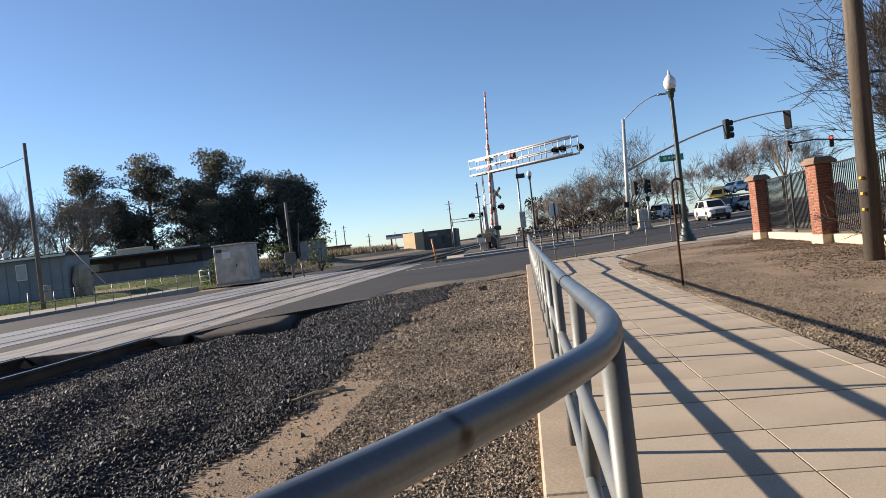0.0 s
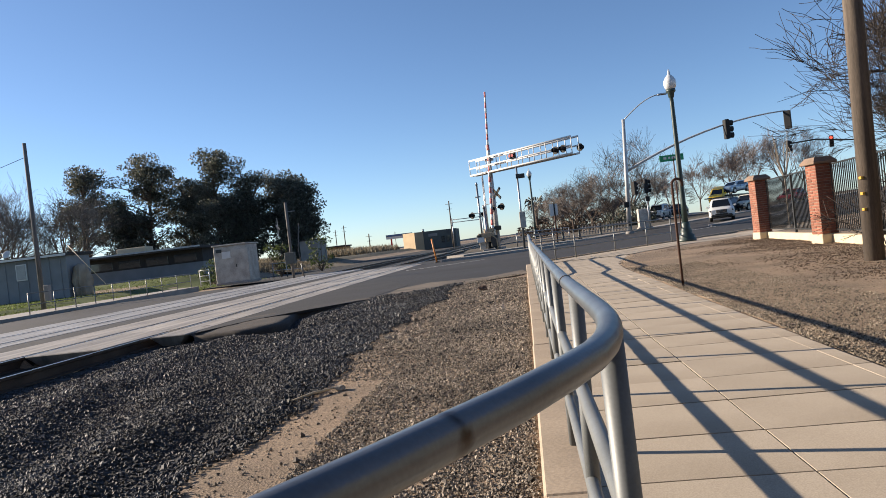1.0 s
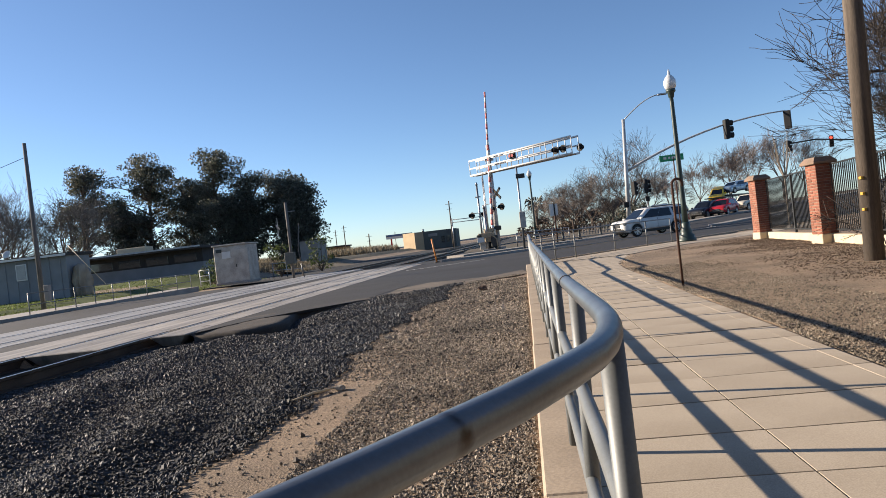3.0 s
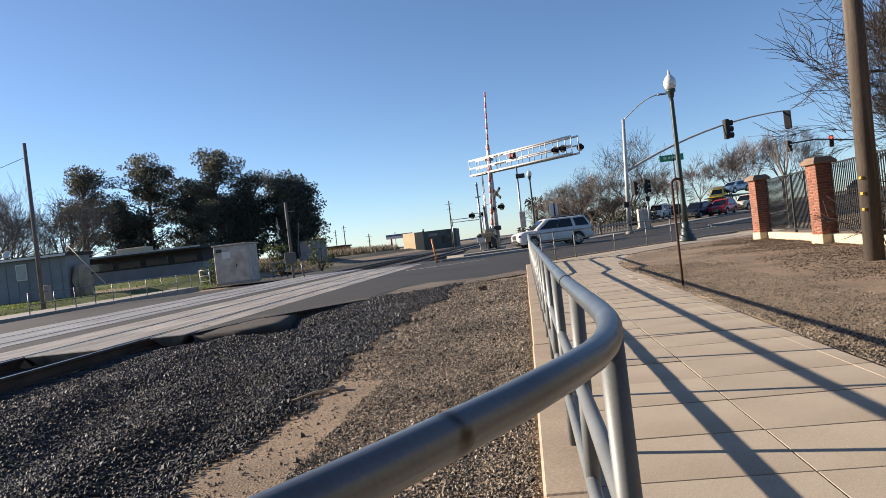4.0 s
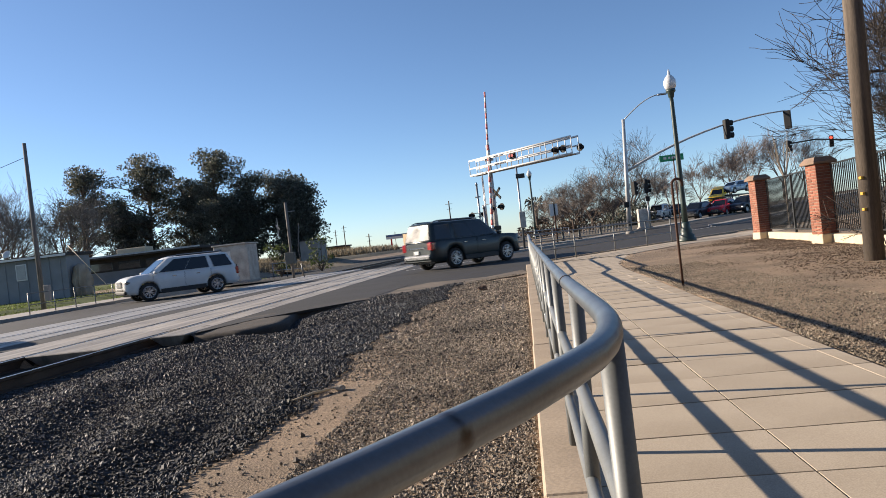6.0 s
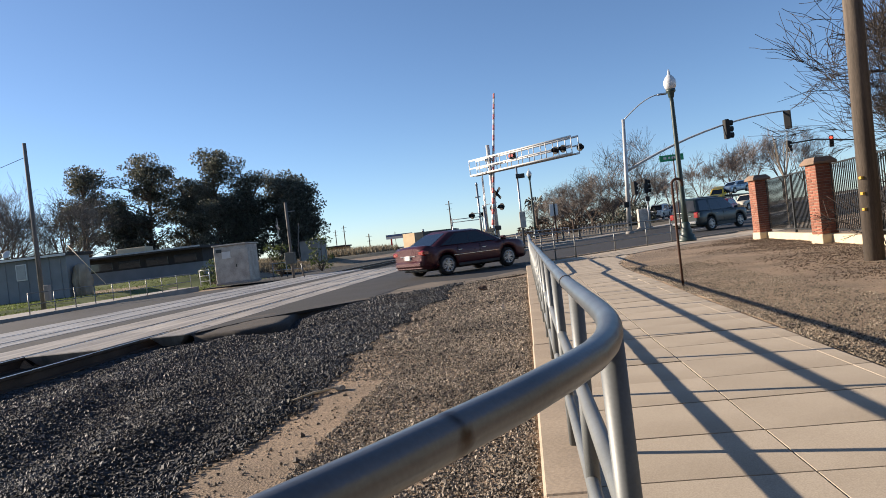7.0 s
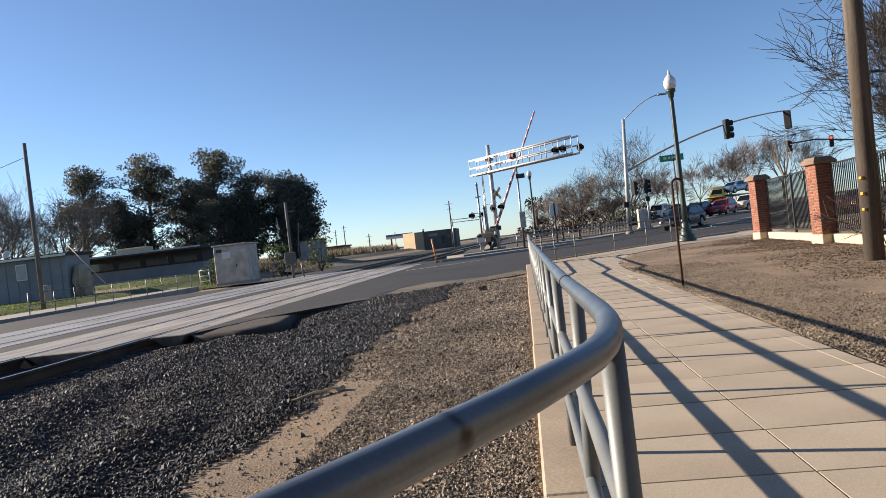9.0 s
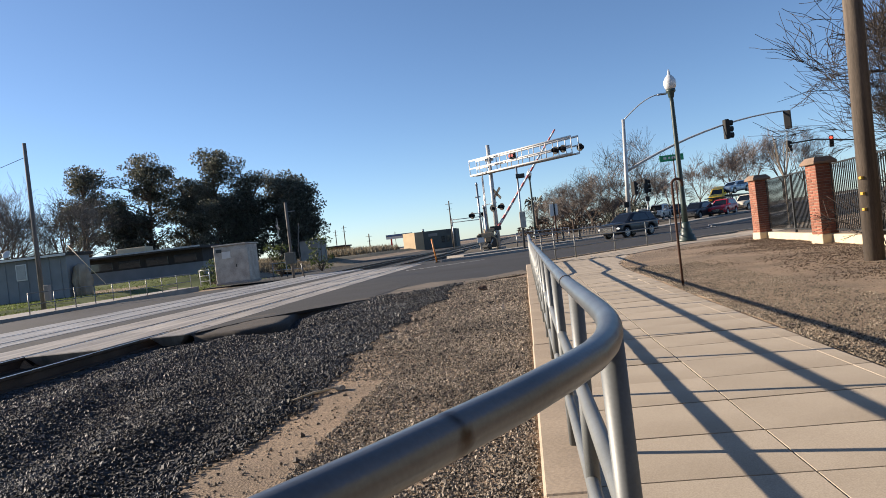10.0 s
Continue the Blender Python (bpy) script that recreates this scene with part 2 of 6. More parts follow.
def build_ground():
    def lines(lo, hi, fine_lo, fine_hi, fine):
        out = list(np.arange(fine_lo, fine_hi + 1e-6, fine))
        d, v = fine, fine_hi
        while v < hi:
            d *= 1.22
            v += d
            out.append(min(v, hi))
        d, v = fine, fine_lo
        while v > lo:
            d *= 1.22
            v -= d
            out.insert(0, max(v, lo))
        return out
    xs, ys = lines(-1800, 1800, -9, 8, 0.16), lines(-400, 3000, 0.5, 24, 0.16)
    verts = [(x, y, height(x, y)) for y in ys for x in xs]
    w = len(xs)
    faces = [(j * w + i, j * w + i + 1, (j + 1) * w + i + 1, (j + 1) * w + i) for j in range(len(ys) - 1) for i in range(w - 1)]
    tagged(new("ground", from_arrays("ground", verts, faces, M_SOIL, True)), "bare brown earth with sparse winter grass", "ground", kind="structure")


def build_road():
    bm = bmesh.new()
    rows = []
    for s in [-130, -60, -30, 0, 14, 15, 16, 17, 18, 19, 40, 47, 55, 65, 80, 100, 130, 200]:
        rows.append([bm.verts.new(road(s, n, z)) for n, z in ((near_edge(s), -0.7), (near_edge(s), 0), (FAR_EDGE, 0), (FAR_EDGE, -0.12))])
    for a, b in zip(rows, rows[1:]):
        for k in range(3):
            bm.faces.new((a[k], b[k], b[k + 1], a[k + 1]))
    setting("road", bm, M_ASPHALT, "worn grey asphalt road over the tracks", "road")
    # a band of newer black asphalt along the near lane, and sandy shoulder
    bm = bmesh.new()
    add_prism(bm, [(-5.81, 11.68), (-5.36, 13.25), (-4.48, 14.49), (-3.72, 15.42), (-3.5, 17.62), (-3.32, 19.31), (-4.58, 23.22), (-6.0, 23.5), (-6.52, 20.14), (-6.67, 17.33), (-6.7, 15.0)], -0.05, 0.005)
    setting("road_patch", bm, M_ASPHALT_DARK, "dark newer asphalt patch beside the crossing panels", "road patch")
    bm = bmesh.new()
    add_prism(bm, [(-3.33, 15.38), (-2.6, 14.8), (-1.85, 16.97), (-1.07, 17.77), (0.02, 18.97), (-0.15, 21.11), (-1.15, 19.31), (-2.75, 19.56), (-3.39, 18.2)], -0.05, 0.008)
    setting("road_shoulder", bm, M_SANDY, "sandy worn shoulder of the road", "road shoulder")
    # far kerb with its walk
    bm = bmesh.new()
    rows = []
    for s in [32, 47, 60, 80, 100, 130]:
        rows.append([bm.verts.new(road(s, n, z)) for n, z in ((FAR_EDGE, -0.1), (FAR_EDGE + 0.03, 0.11), (FAR_EDGE + 1.8, 0.12), (FAR_EDGE + 1.8, -0.1))])
    for a, b in zip(rows, rows[1:]):
        for k in range(3):
            bm.faces.new((a[k], b[k], b[k + 1], a[k + 1]))
    bm.faces.new(rows[0])
    setting("pavement_far", bm, M_GREYCON, "light concrete kerb and pavement across the road", "pavement")
    # park earth sheet; the shade beyond the kerb is put into its darker colour
    verts, faces = [], []
    cols = [32 + 4 * i for i in range(26)]
    ns = [1.75, 3, 6, 10, 15, 22, 30, 42]
    for s in cols:
        for k, d in enumerate(ns):
            q = RD * s + RN * (FAR_EDGE + d)
            verts.append((q.x, q.y, max(height(q.x, q.y), rise(s) - 0.1 if d < 2 else -9) + 0.05 + 0.03 * noise.noise(Vector((q.x, q.y, 3)))))
    w = len(ns)
    for i in range(len(cols) - 1):
        for j in range(w - 1):
            faces.append((i * w + j, i * w + j + w, i * w + j + w + 1, i * w + j + 1))
    tagged(new("park_ground", from_arrays("park_ground", verts, faces, M_PARK, True)), "brown park earth, its colour darkened for the shade of the trees", "ground", kind="structure")
    # near kerb of the walkway's corner
    bm = bmesh.new()
    rows = []
    for s in [18.2, 19, 25, 32, 40, 47, 60, 80]:
        e = near_edge(s)
        rows.append([bm.verts.new(road(s, n, z)) for n, z in ((e + 0.02, -0.1), (e + 0.02, 0.05), (e - 0.16, 0.055), (e - 0.16, -0.1))])
    for a, c in zip(rows, rows[1:]):
        for k in range(3):
            bm.faces.new((a[k], c[k], c[k + 1], a[k + 1]))
    bm.faces.new(rows[0])
    setting("kerb_near", bm, M_CURB, "tan concrete kerb along the road corner", "kerb")
    # kerbed islands that part the lanes
    for outline in (((25.6, 30.4), (27.0, 29.3), (31.5, 29.4), (36.5, 29.7), (36.5, 30.5), (31.0, 30.5)), ((47.6, 26.2), (49.0, 25.7), (56.0, 25.9), (62.0, 26.3), (62.0, 27.2), (49.0, 27.2))):
        bm = bmesh.new()
        lo = [bm.verts.new(road(a, b, -0.05)) for a, b in outline]
        hi = [bm.verts.new(road(a + (0.1 if a < 30 else 0.0), b + (0.06 if k in (1, 2, 3) else -0.06), 0.13)) for k, (a, b) in enumerate(outline)]
        bm.faces.new(hi)
        for k in range(6):
            bm.faces.new((lo[k], lo[(k + 1) % 6], hi[(k + 1) % 6], hi[k]))
        setting("traffic_island", bm, M_GREYCON, "narrow concrete traffic island between the lanes", "traffic island")
    # painted line
    bm = bmesh.new()
    for s0, s1 in ((19.5, 24.5), (31, 36), (43, 48), (55, 60), (67, 72)):
        a = [road(s0, 25.6, 0.006), road(s1, 25.6, 0.006), road(s1, 25.75, 0.006), road(s0, 25.75, 0.006)]
        bm.faces.new([bm.verts.new(p) for p in a])
    setting("lane_line", bm, M_WHITEPAINT, "faded white lane dashes", "road marking")


build_ground()
build_road()

# ---- walkway of scored concrete, with its curb ----
M_WELD = mat("weld_stain", (0.125, 0.105, 0.088), (0.085, 0.070, 0.058), 30, 160, 0.6, 0.1, metal=0.3)


def build_walk():
    walk_base = thing("walkway", "tan concrete walkway scored into slabs", "walkway", kind="structure")
    bm = bmesh.new()
    add_prism(bm, [(0.12, -3), (2.06, -3), (2.06, 5), (2.16, 14.6), (2.35, 18.5), (3.3, 23.4), (5.2, 26.1), (9.0, 28.6), (16, 36.0), (15.2, 37.2), (5.0, 29.4), (1.9, 26.0), (0.1, 23.6)], -0.12, -0.018)
    part("bed", bm, M_LITTER, walk_base, "dark joint bed under the slabs")
    slab_sizes = {}

    def slab(x0, x1, y0, y1):
        w, d = round(x1 - x0, 3), round(y1 - y0, 3)
        if (w, d) not in slab_sizes:
            bm = bmesh.new()
            add_box(bm, 0, 0, 0, w - 0.0035, d - 0.010, 0.05, None, 0.0015)
            slab_sizes[(w, d)] = mesh_from("slab", bm, M_CONCRETE)
        ob = new("slab", slab_sizes[(w, d)])
        ob.parent = walk_base
        ob.matrix_world = pose((x0 + x1) / 2, (y0 + y1) / 2, -0.025 + random.uniform(-0.002, 0.002), random.uniform(-0.1, 0.1), random.uniform(-0.1, 0.1), 0)
    y = -1.33 - 3 * 0.607
    row = -6
    while y < 23:
        right = round(walk_right(y + 0.3), 2)
        end = y + (0.607 if row % 5 != 4 else 0.595)
        slab(0.16, 1.03, y, end)
        slab(1.034, 1.96, y, end)
        if right > 2.0:
            slab(1.96, right, y, end)
        y += 0.607
        row += 1
    # the far end turns along the road
    bm = bmesh.new()
    add_prism(bm, [(0.16, 23.42), (3.3, 23.42), (5.2, 26.1), (9.0, 28.6), (16, 36.0), (15.2, 37.2), (5.0, 29.4), (1.9, 26.0), (0.16, 23.8)], -0.08, 0.02)
    part("corner_slab", bm, M_CONCRETE, walk_base)
    y = -1.0
    curb = thing("curb", "tan concrete curb beside the walkway, slightly chipped", "curb", kind="structure")
    pieces = {}
    while y < 23.3:
        d = 1.87
        if d not in pieces:
            bm = bmesh.new()
            add_box(bm, 0, 0, 0, 0.185, d - 0.012, 0.24, None, 0.012)
            pieces[d] = mesh_from("curb_length", bm, M_CURB)
        ob = new("curb_length", pieces[d])
        ob.parent = curb
        ob.matrix_world = pose(0.058 + random.uniform(-0.004, 0.004), y + d / 2, -0.072 + random.uniform(-0.003, 0.003), 0, 0, random.uniform(-0.1, 0.1))
        y += d


def stained_bar():
    """The pipe's paint with a soft rusty band round a weld on the bent end."""
    m = mat("grey_painted_pipe_with_weld_rust", (0.17, 0.185, 0.20), (0.12, 0.132, 0.145), 4.0, 160, 0.34, 0.05, metal=0.42, dist=0.002, vary=0.10)
    nt = m.node_tree
    n, l = nt.nodes, nt.links
    b = n["Principled BSDF"]
    paint = b.inputs["Base Color"].links[0].from_socket
    tc, sub, dot = n.new("ShaderNodeTexCoord"), n.new("ShaderNodeVectorMath"), n.new("ShaderNodeVectorMath")
    sub.operation, dot.operation = "SUBTRACT", "DOT_PRODUCT"
    sub.inputs[1].default_value, dot.inputs[1].default_value = (-0.097, 0.683, 0.872), (0.495, 0.869, 0.0)
    l.new(tc.outputs["Object"], sub.inputs[0])
    l.new(sub.outputs[0], dot.inputs[0])
    wob = n.new("ShaderNodeTexNoise")
    wob.inputs["Scale"].default_value, wob.inputs["Detail"].default_value = 34, 3
    l.new(tc.outputs["Object"], wob.inputs["Vector"])
    shift = n.new("ShaderNodeMath")
    shift.operation = "MULTIPLY_ADD"
    shift.inputs[1].default_value, shift.inputs[2].default_value = 0.030, -0.015
    l.new(wob.outputs["Fac"], shift.inputs[0])
    add, size, fall = n.new("ShaderNodeMath"), n.new("ShaderNodeMath"), n.new("ShaderNodeMapRange")
    add.operation, size.operation = "ADD", "ABSOLUTE"
    l.new(dot.outputs["Value"], add.inputs[0])
    l.new(shift.outputs[0], add.inputs[1])
    l.new(add.outputs[0], size.inputs[0])
    fall.inputs[1].default_value, fall.inputs[2].default_value = 0.004, 0.020
    fall.inputs[3].default_value, fall.inputs[4].default_value = 1.0, 0.0
    l.new(size.outputs[0], fall.inputs[0])
    patch, rng, both = n.new("ShaderNodeTexNoise"), n.new("ShaderNodeMapRange"), n.new("ShaderNodeMath")
    patch.inputs["Scale"].default_value, patch.inputs["Detail"].default_value = 22, 2
    l.new(tc.outputs["Object"], patch.inputs["Vector"])
    rng.inputs[1].default_value, rng.inputs[2].default_value = 0.38, 0.50
    l.new(patch.outputs["Fac"], rng.inputs[0])
    both.operation = "MULTIPLY"
    l.new(fall.outputs[0], both.inputs[0])
    l.new(rng.outputs[0], both.inputs[1])
    mix = n.new("ShaderNodeMix")
    mix.data_type = "RGBA"
    mix.inputs[7].default_value = (0.030, 0.019, 0.014, 1)
    l.new(both.outputs[0], mix.inputs[0])
    l.new(paint, mix.inputs[6])
    l.new(mix.outputs[2], b.inputs["Base Color"])
    return m


M_TOPBAR = stained_bar()
RAIL_X, RAIL_Z = 0.124, (0.268, 0.568, 0.872)


def build_railing():
    rail = thing("handrail", "grey painted steel pipe handrail with three bars and round posts", "handrail")
    R = 0.0236
    for k, z in enumerate(RAIL_Z):
        pts = [(RAIL_X, 23.5, z + 0.14), (RAIL_X, 20.0, z + 0.12), (RAIL_X, 17.3, z + 0.10), (RAIL_X, 16.45, z + 0.01), (RAIL_X, 16.2, z), (RAIL_X, 12.0, z), (RAIL_X, 4.0, z)]
        if k == 2:
            # the bend at the near end, back towards the viewer
            pts += [(0.128, 2.6, z), (0.139, 2.0, z), (0.146, 1.65, z), (0.1465, 1.54, z), (0.1445, 1.44, z), (0.138, 1.34, z), (0.126, 1.24, z), (0.107, 1.14, z), (0.078, 1.04, z), (0.036, 0.94, z), (-0.036, 0.79, z), (-0.150, 0.585, z), (-0.300, 0.335, z), (-0.60, -0.2, z)]
        else:
            pts += [(RAIL_X, 1.0, z), (RAIL_X, 0.3, z)]
        bm = bmesh.new()
        add_tube(bm, pts, R if k == 2 else 0.021, 20)
        part("top_bar" if k == 2 else "lower_bar", bm, M_TOPBAR if k == 2 else M_PAINTGREY, rail)
    for y in [1.22, 2.24] + [3.37 + 1.165 * k for k in range(18)]:
        tube_part("post", rail, M_PAINTGREY, [(RAIL_X + (0.007 if y < 1.3 else 0.0), y, 0.0), (RAIL_X + (0.014 if 1.3 < y < 2.4 else 0.0), y, 0.865 + 0.11 * smooth(16.3, 17.5, y))], 0.0225, 16)
    bm = bmesh.new()
    add_tube(bm, [(0.1285, 2.535, RAIL_Z[2]), (0.1288, 2.550, RAIL_Z[2])], 0.0252, 20)
    part("joint_ring", bm, M_WELD, rail, "dark weld joint")
    # the rail that follows the road
    far = thing("guard_rail", "grey steel pipe guard rail along the road corner", "guard rail")
    stops = [(RAIL_X, 23.5), (0.55, 24.3), (1.0, 24.75), (1.73, 25.3), (3.35, 27.3), (4.82, 29.0), (6.1, 30.6)]
    for z in (0.41, 0.71, 1.0):
        tube_part("bar", far, M_PAINTGREY, [(x, y, z) for x, y in stops], 0.022, 10)
    for x, y in stops:
        tube_part("post", far, M_PAINTGREY, [(x, y, -0.02), (x, y, 1.0)], 0.025, 10)


# ---- railway: two tracks with concrete crossing panels ----
def build_tracks():
    for k, xc in enumerate((-7.47, -11.92)):
        track = thing("railway_track", "steel rails on dark ballast with concrete crossing panels", "railway track", "railway tracks")
        for sx in (-0.7525, 0.7525):
            x = xc + sx
            bm = bmesh.new()
            prof = [(-0.07, -0.185), (0.07, -0.185), (0.07, -0.172), (0.009, -0.155), (0.009, -0.05), (0.036, -0.037), (0.036, -0.004), (-0.036, -0.004), (-0.036, -0.037), (-0.009, -0.05), (-0.009, -0.155), (-0.07, -0.172)]
            a = [bm.verts.new((x + px, -6, z)) for px, z in prof]
            b = [bm.verts.new((x + px, 600, z)) for px, z in prof]
            for i in range(len(prof)):
                bm.faces.new((a[i], a[(i + 1) % 12], b[(i + 1) % 12], b[i]))
            r = part("rail", bm, M_RAIL, track)
            bm = bmesh.new()
            add_box(bm, x, 297, -0.002, 0.058, 606, 0.006)
            part("rail_head", bm, M_RAILTOP, r, "bright worn rail head")
        bm = bmesh.new()
        add_box(bm, 0, 0, 0, 2.6, 0.23, 0.18, None, 0.012)
        tie = mesh_from("tie", bm, M_TIE)
        ys = list(np.arange(-1.0, 10.4, 0.52)) + list(np.arange(41 + 4 * k, 110, 0.52))
        for y in ys:
            ob = new("tie", tie)
            ob.parent = track
            ob.matrix_world = pose(xc + random.uniform(-0.04, 0.04), y, -0.275, 0, 0, random.uniform(-1, 1))
        # panels: field, gauge, field
        for x0, x1, y0 in ((xc + 0.86, xc + 1.52, 11.6 - 4.0 * k), (xc - 0.665, xc + 0.665, 10.5 - 4.0 * k), (xc - 2.0, xc - 0.83, 8.2 - 4.0 * k)):
            y1 = 40.5 + 4.0 * k
            length = 2.44
            y = y0
            m = {}
            while y < y1:
                d = min(length, y1 - y)
                bm = bmesh.new()
                add_box(bm, (x0 + x1) / 2, y + d / 2, -0.088, x1 - x0, d - 0.015, 0.19, None, 0.014)
                if y == y0:
                    # chamfered end
                    for v in bm.verts:
                        if v.co.y < y0 + 0.1 and v.co.z < -0.1:
                            v.co.x += 0.16 if v.co.x < (x0 + x1) / 2 else -0.16
                            v.co.y += 0.10
                p = part("crossing_panel", bm, M_WARMCON if k == 0 else M_PANEL, track)
                y += d


def build_beds():
    bm = bmesh.new()
    add_prism(bm, [(-26, 46), (-4.6, 46), (-2.2, 51.5), (0.4, 60), (3.0, 120), (6, 600), (-40, 600)], -0.6, -0.17)
    setting("ballast_bed", bm, M_BALLASTBED, "dark ballast bed under the far tracks", "ballast")
    # the near stones' bed follows the ground; its dark colour paints shaded gaps
    xs, ys = np.arange(-15, -1.55, 0.125), np.arange(-3, 18, 0.125)
    verts, faces, index = [], [], {}

    def inside(x, y):
        return RN.x * x + RN.y * y < NEAR_EDGE - 0.05 and x < -1.88 + 0.3 * noise.noise(Vector((0.3, y * 0.5, 1.0)))

    def corner(x, y):
        key = (round(x * 8), round(y * 8))
        if key not in index:
            index[key] = len(verts)
            verts.append((x, y, height(x, y) + 0.016))
        return index[key]
    for x in xs:
        for y in ys:
            if inside(x, y) and inside(x + 0.125, y + 0.125):
                faces.append((corner(x, y), corner(x + 0.125, y), corner(x + 0.125, y + 0.125), corner(x, y + 0.125)))
    tagged(new("ballast_bed", from_arrays("ballast_bed", verts, faces, M_BALLASTBED, True)), "dark bed under the near ballast, gap shadows painted into its colour", "ballast", kind="structure")


# ---- loose stones ----
def rock_shapes(corners, count=10):
    """Broken stones: eight chipped corners for ballast, six for grit."""
    out = []
    for k in range(count):
        if corners == 8:
            v = [Vector((x, y, z)) for z in (-0.7, 0.7) for x, y in ((-0.8, -0.8), (0.8, -0.8), (0.8, 0.8), (-0.8, 0.8))]
            quads = [(0, 3, 2, 1), (4, 5, 6, 7), (0, 1, 5, 4), (1, 2, 6, 5), (2, 3, 7, 6), (3, 0, 4, 7)]
            tris = [t for a, b, c, d in quads for t in ((a, b, c), (a, c, d))]
        else:
            v = [Vector(p) for p in ((1, 0, 0), (0, 1, 0), (-1, 0, 0), (0, -1, 0), (0, 0, 0.9), (0, 0, -0.9))]
            tris = [(0, 1, 4), (1, 2, 4), (2, 3, 4), (3, 0, 4), (1, 0, 5), (2, 1, 5), (3, 2, 5), (0, 3, 5)]
        for p in v:
            p *= random.uniform(0.65, 1.25)
            p += Vector((random.uniform(-1, 1), random.uniform(-1, 1), random.uniform(-1, 1))) * 0.22
        out.append((np.array([p[:] for p in v]), np.array(tris)))
    return out


def scatter(name, spots, material, label, category, corners=8):
    """Stones at (x, y, z, size) as one mesh."""
    shapes = rock_shapes(corners)
    V, T, base = [], [], 0
    for x, y, z, s in spots:
        v, t = shapes[random.randrange(len(shapes))]
        a = Euler((random.uniform(0, 6.3), random.uniform(0, 6.3), random.uniform(0, 6.3))).to_matrix()
        sc = np.array([random.uniform(0.75, 1.3), random.uniform(0.7, 1.1), random.uniform(0.55, 1.0)]) * s
        V.append((v * sc) @ np.array(a).T + (x, y, z))
        T.append(t + base)
        base += len(v)
    V, T = np.concatenate(V), np.concatenate(T)
    return tagged(new(name, from_arrays(name, V.tolist(), T.tolist(), material)), label, category, kind="stuff")


def build_stones():
    dark, brown = [], []
    for i in range(250000):
        y = 1.0 + 16.5 * random.random() ** 1.35
        x = random.uniform(-6.6, -0.06)
        n = RN.x * x + RN.y * y
        if n > NEAR_EDGE - 0.1 or (x < -5.85 and y > 11.5):
            continue
        edge = -1.76 + 0.30 * noise.noise(Vector((0.3, y * 0.5, 1.0))) + 0.2 * noise.noise(Vector((x * 2, y * 2, 3)))
        z = height(x, y)
        if n > lip_edge(RD.x * x + RD.y * y) - 0.12:
            continue
        if x < edge:
            if y < 4.5 and x < -4.2:
                continue
            if random.random() < 0.85 - 0.4 * smooth(6, 12, y):
                dark.append((x, y, z + 0.021, random.uniform(0.005, 0.0125) * (1 + 0.6 * smooth(5, 11, y)) * (1 if random.random() < 0.95 else 1.6)))
        else:
            bare = noise.noise(Vector((x * 1.1, y * 0.7, 9.0)))
            if x < edge + 0.50 and bare > -0.20 and y < 6.0 and random.random() < 0.86:
                continue
            if random.random() < 0.35:
                continue
            brown.append((x, y, z + 0.003, random.uniform(0.004, 0.0135) * (1 + 0.6 * smooth(4, 11, y)) * (1.0 if random.random() < 0.95 else 1.9)))
    for i in range(40000):
        y = 1.4 + 9.5 * random.random() ** 1.3
        x = random.uniform(-1.3, -0.05)
        brown.append((x, y, height(x, y) + 0.004, random.uniform(0.004, 0.012)))
    for i in range(5200):
        s = random.uniform(6.0, 17.0)
        d = 0.45 * max(0.0, noise.noise(Vector((s * 0.9, 3, 1))) + 0.35 * noise.noise(Vector((s * 3.1, 5, 1))) + 0.25)
        p = road(s, NEAR_EDGE - 0.35 + (d + 0.4) * random.random() ** 1.6)
        if p.x > -0.1 or s < 9.0:
            continue
        if p.x > -1.6:
            brown.append((p.x, p.y, 0.006, random.uniform(0.008, 0.020)))
        else:
            dark.append((p.x, p.y, random.uniform(-0.01, 0.012), random.uniform(0.012, 0.028)))
    scatter("ballast_stones", dark, M_BALLAST, "dark blue-grey crushed ballast stones", "ballast")
    scatter("gravel", brown, M_GRAVEL, "brown crushed gravel beside the curb", "gravel", 6)


def build_lip():
    """The road's broken edge: a dusty bulge of asphalt that drops steeply to the ballast."""
    verts, faces = [], []
    steps, across = 60, 10
    for i in range(steps + 1):
        s = 4.55 + 5.25 * i / steps
        edge = lip_edge(s) + 0.05 * noise.noise(Vector((s * 2.6, 4, 0))) + 0.02 * noise.noise(Vector((s * 9, 1, 0)))
        drop = 0.34 * smooth(9.6, 7.4, s) + 0.05
        for j in range(across):
            if j < 6:
                u = j / 5
                n = NEAR_EDGE + 0.5 + (edge - NEAR_EDGE - 0.5) * u
                z = 0.007 - 0.055 * u * u * smooth(9.0, 6.5, s) + 0.010 * noise.noise(Vector((s * 3, u * 3, 8)))
            else:
                u = (j - 5) / 4
                n = edge - 0.10 * u + 0.03 * noise.noise(Vector((s * 4, u * 4, 3)))
                z = -0.048 * smooth(9.0, 6.5, s) - drop * u ** 1.4
            verts.append(tuple(RD * s + RN * n + Vector((0, 0, z if j else 0.006))))
    for i in range(steps):
        for j in range(across - 1):
            a = i * across + j
            faces.append((a, a + 1, a + 1 + across, a + across))
    tagged(new("road_edge", from_arrays("road_edge", verts, faces, M_EDGE, True)), "dusty asphalt edge that drops to the ballast", "road edge", kind="structure")


build_lip()
build_walk()
build_railing()
build_tracks()
build_beds()
build_stones()


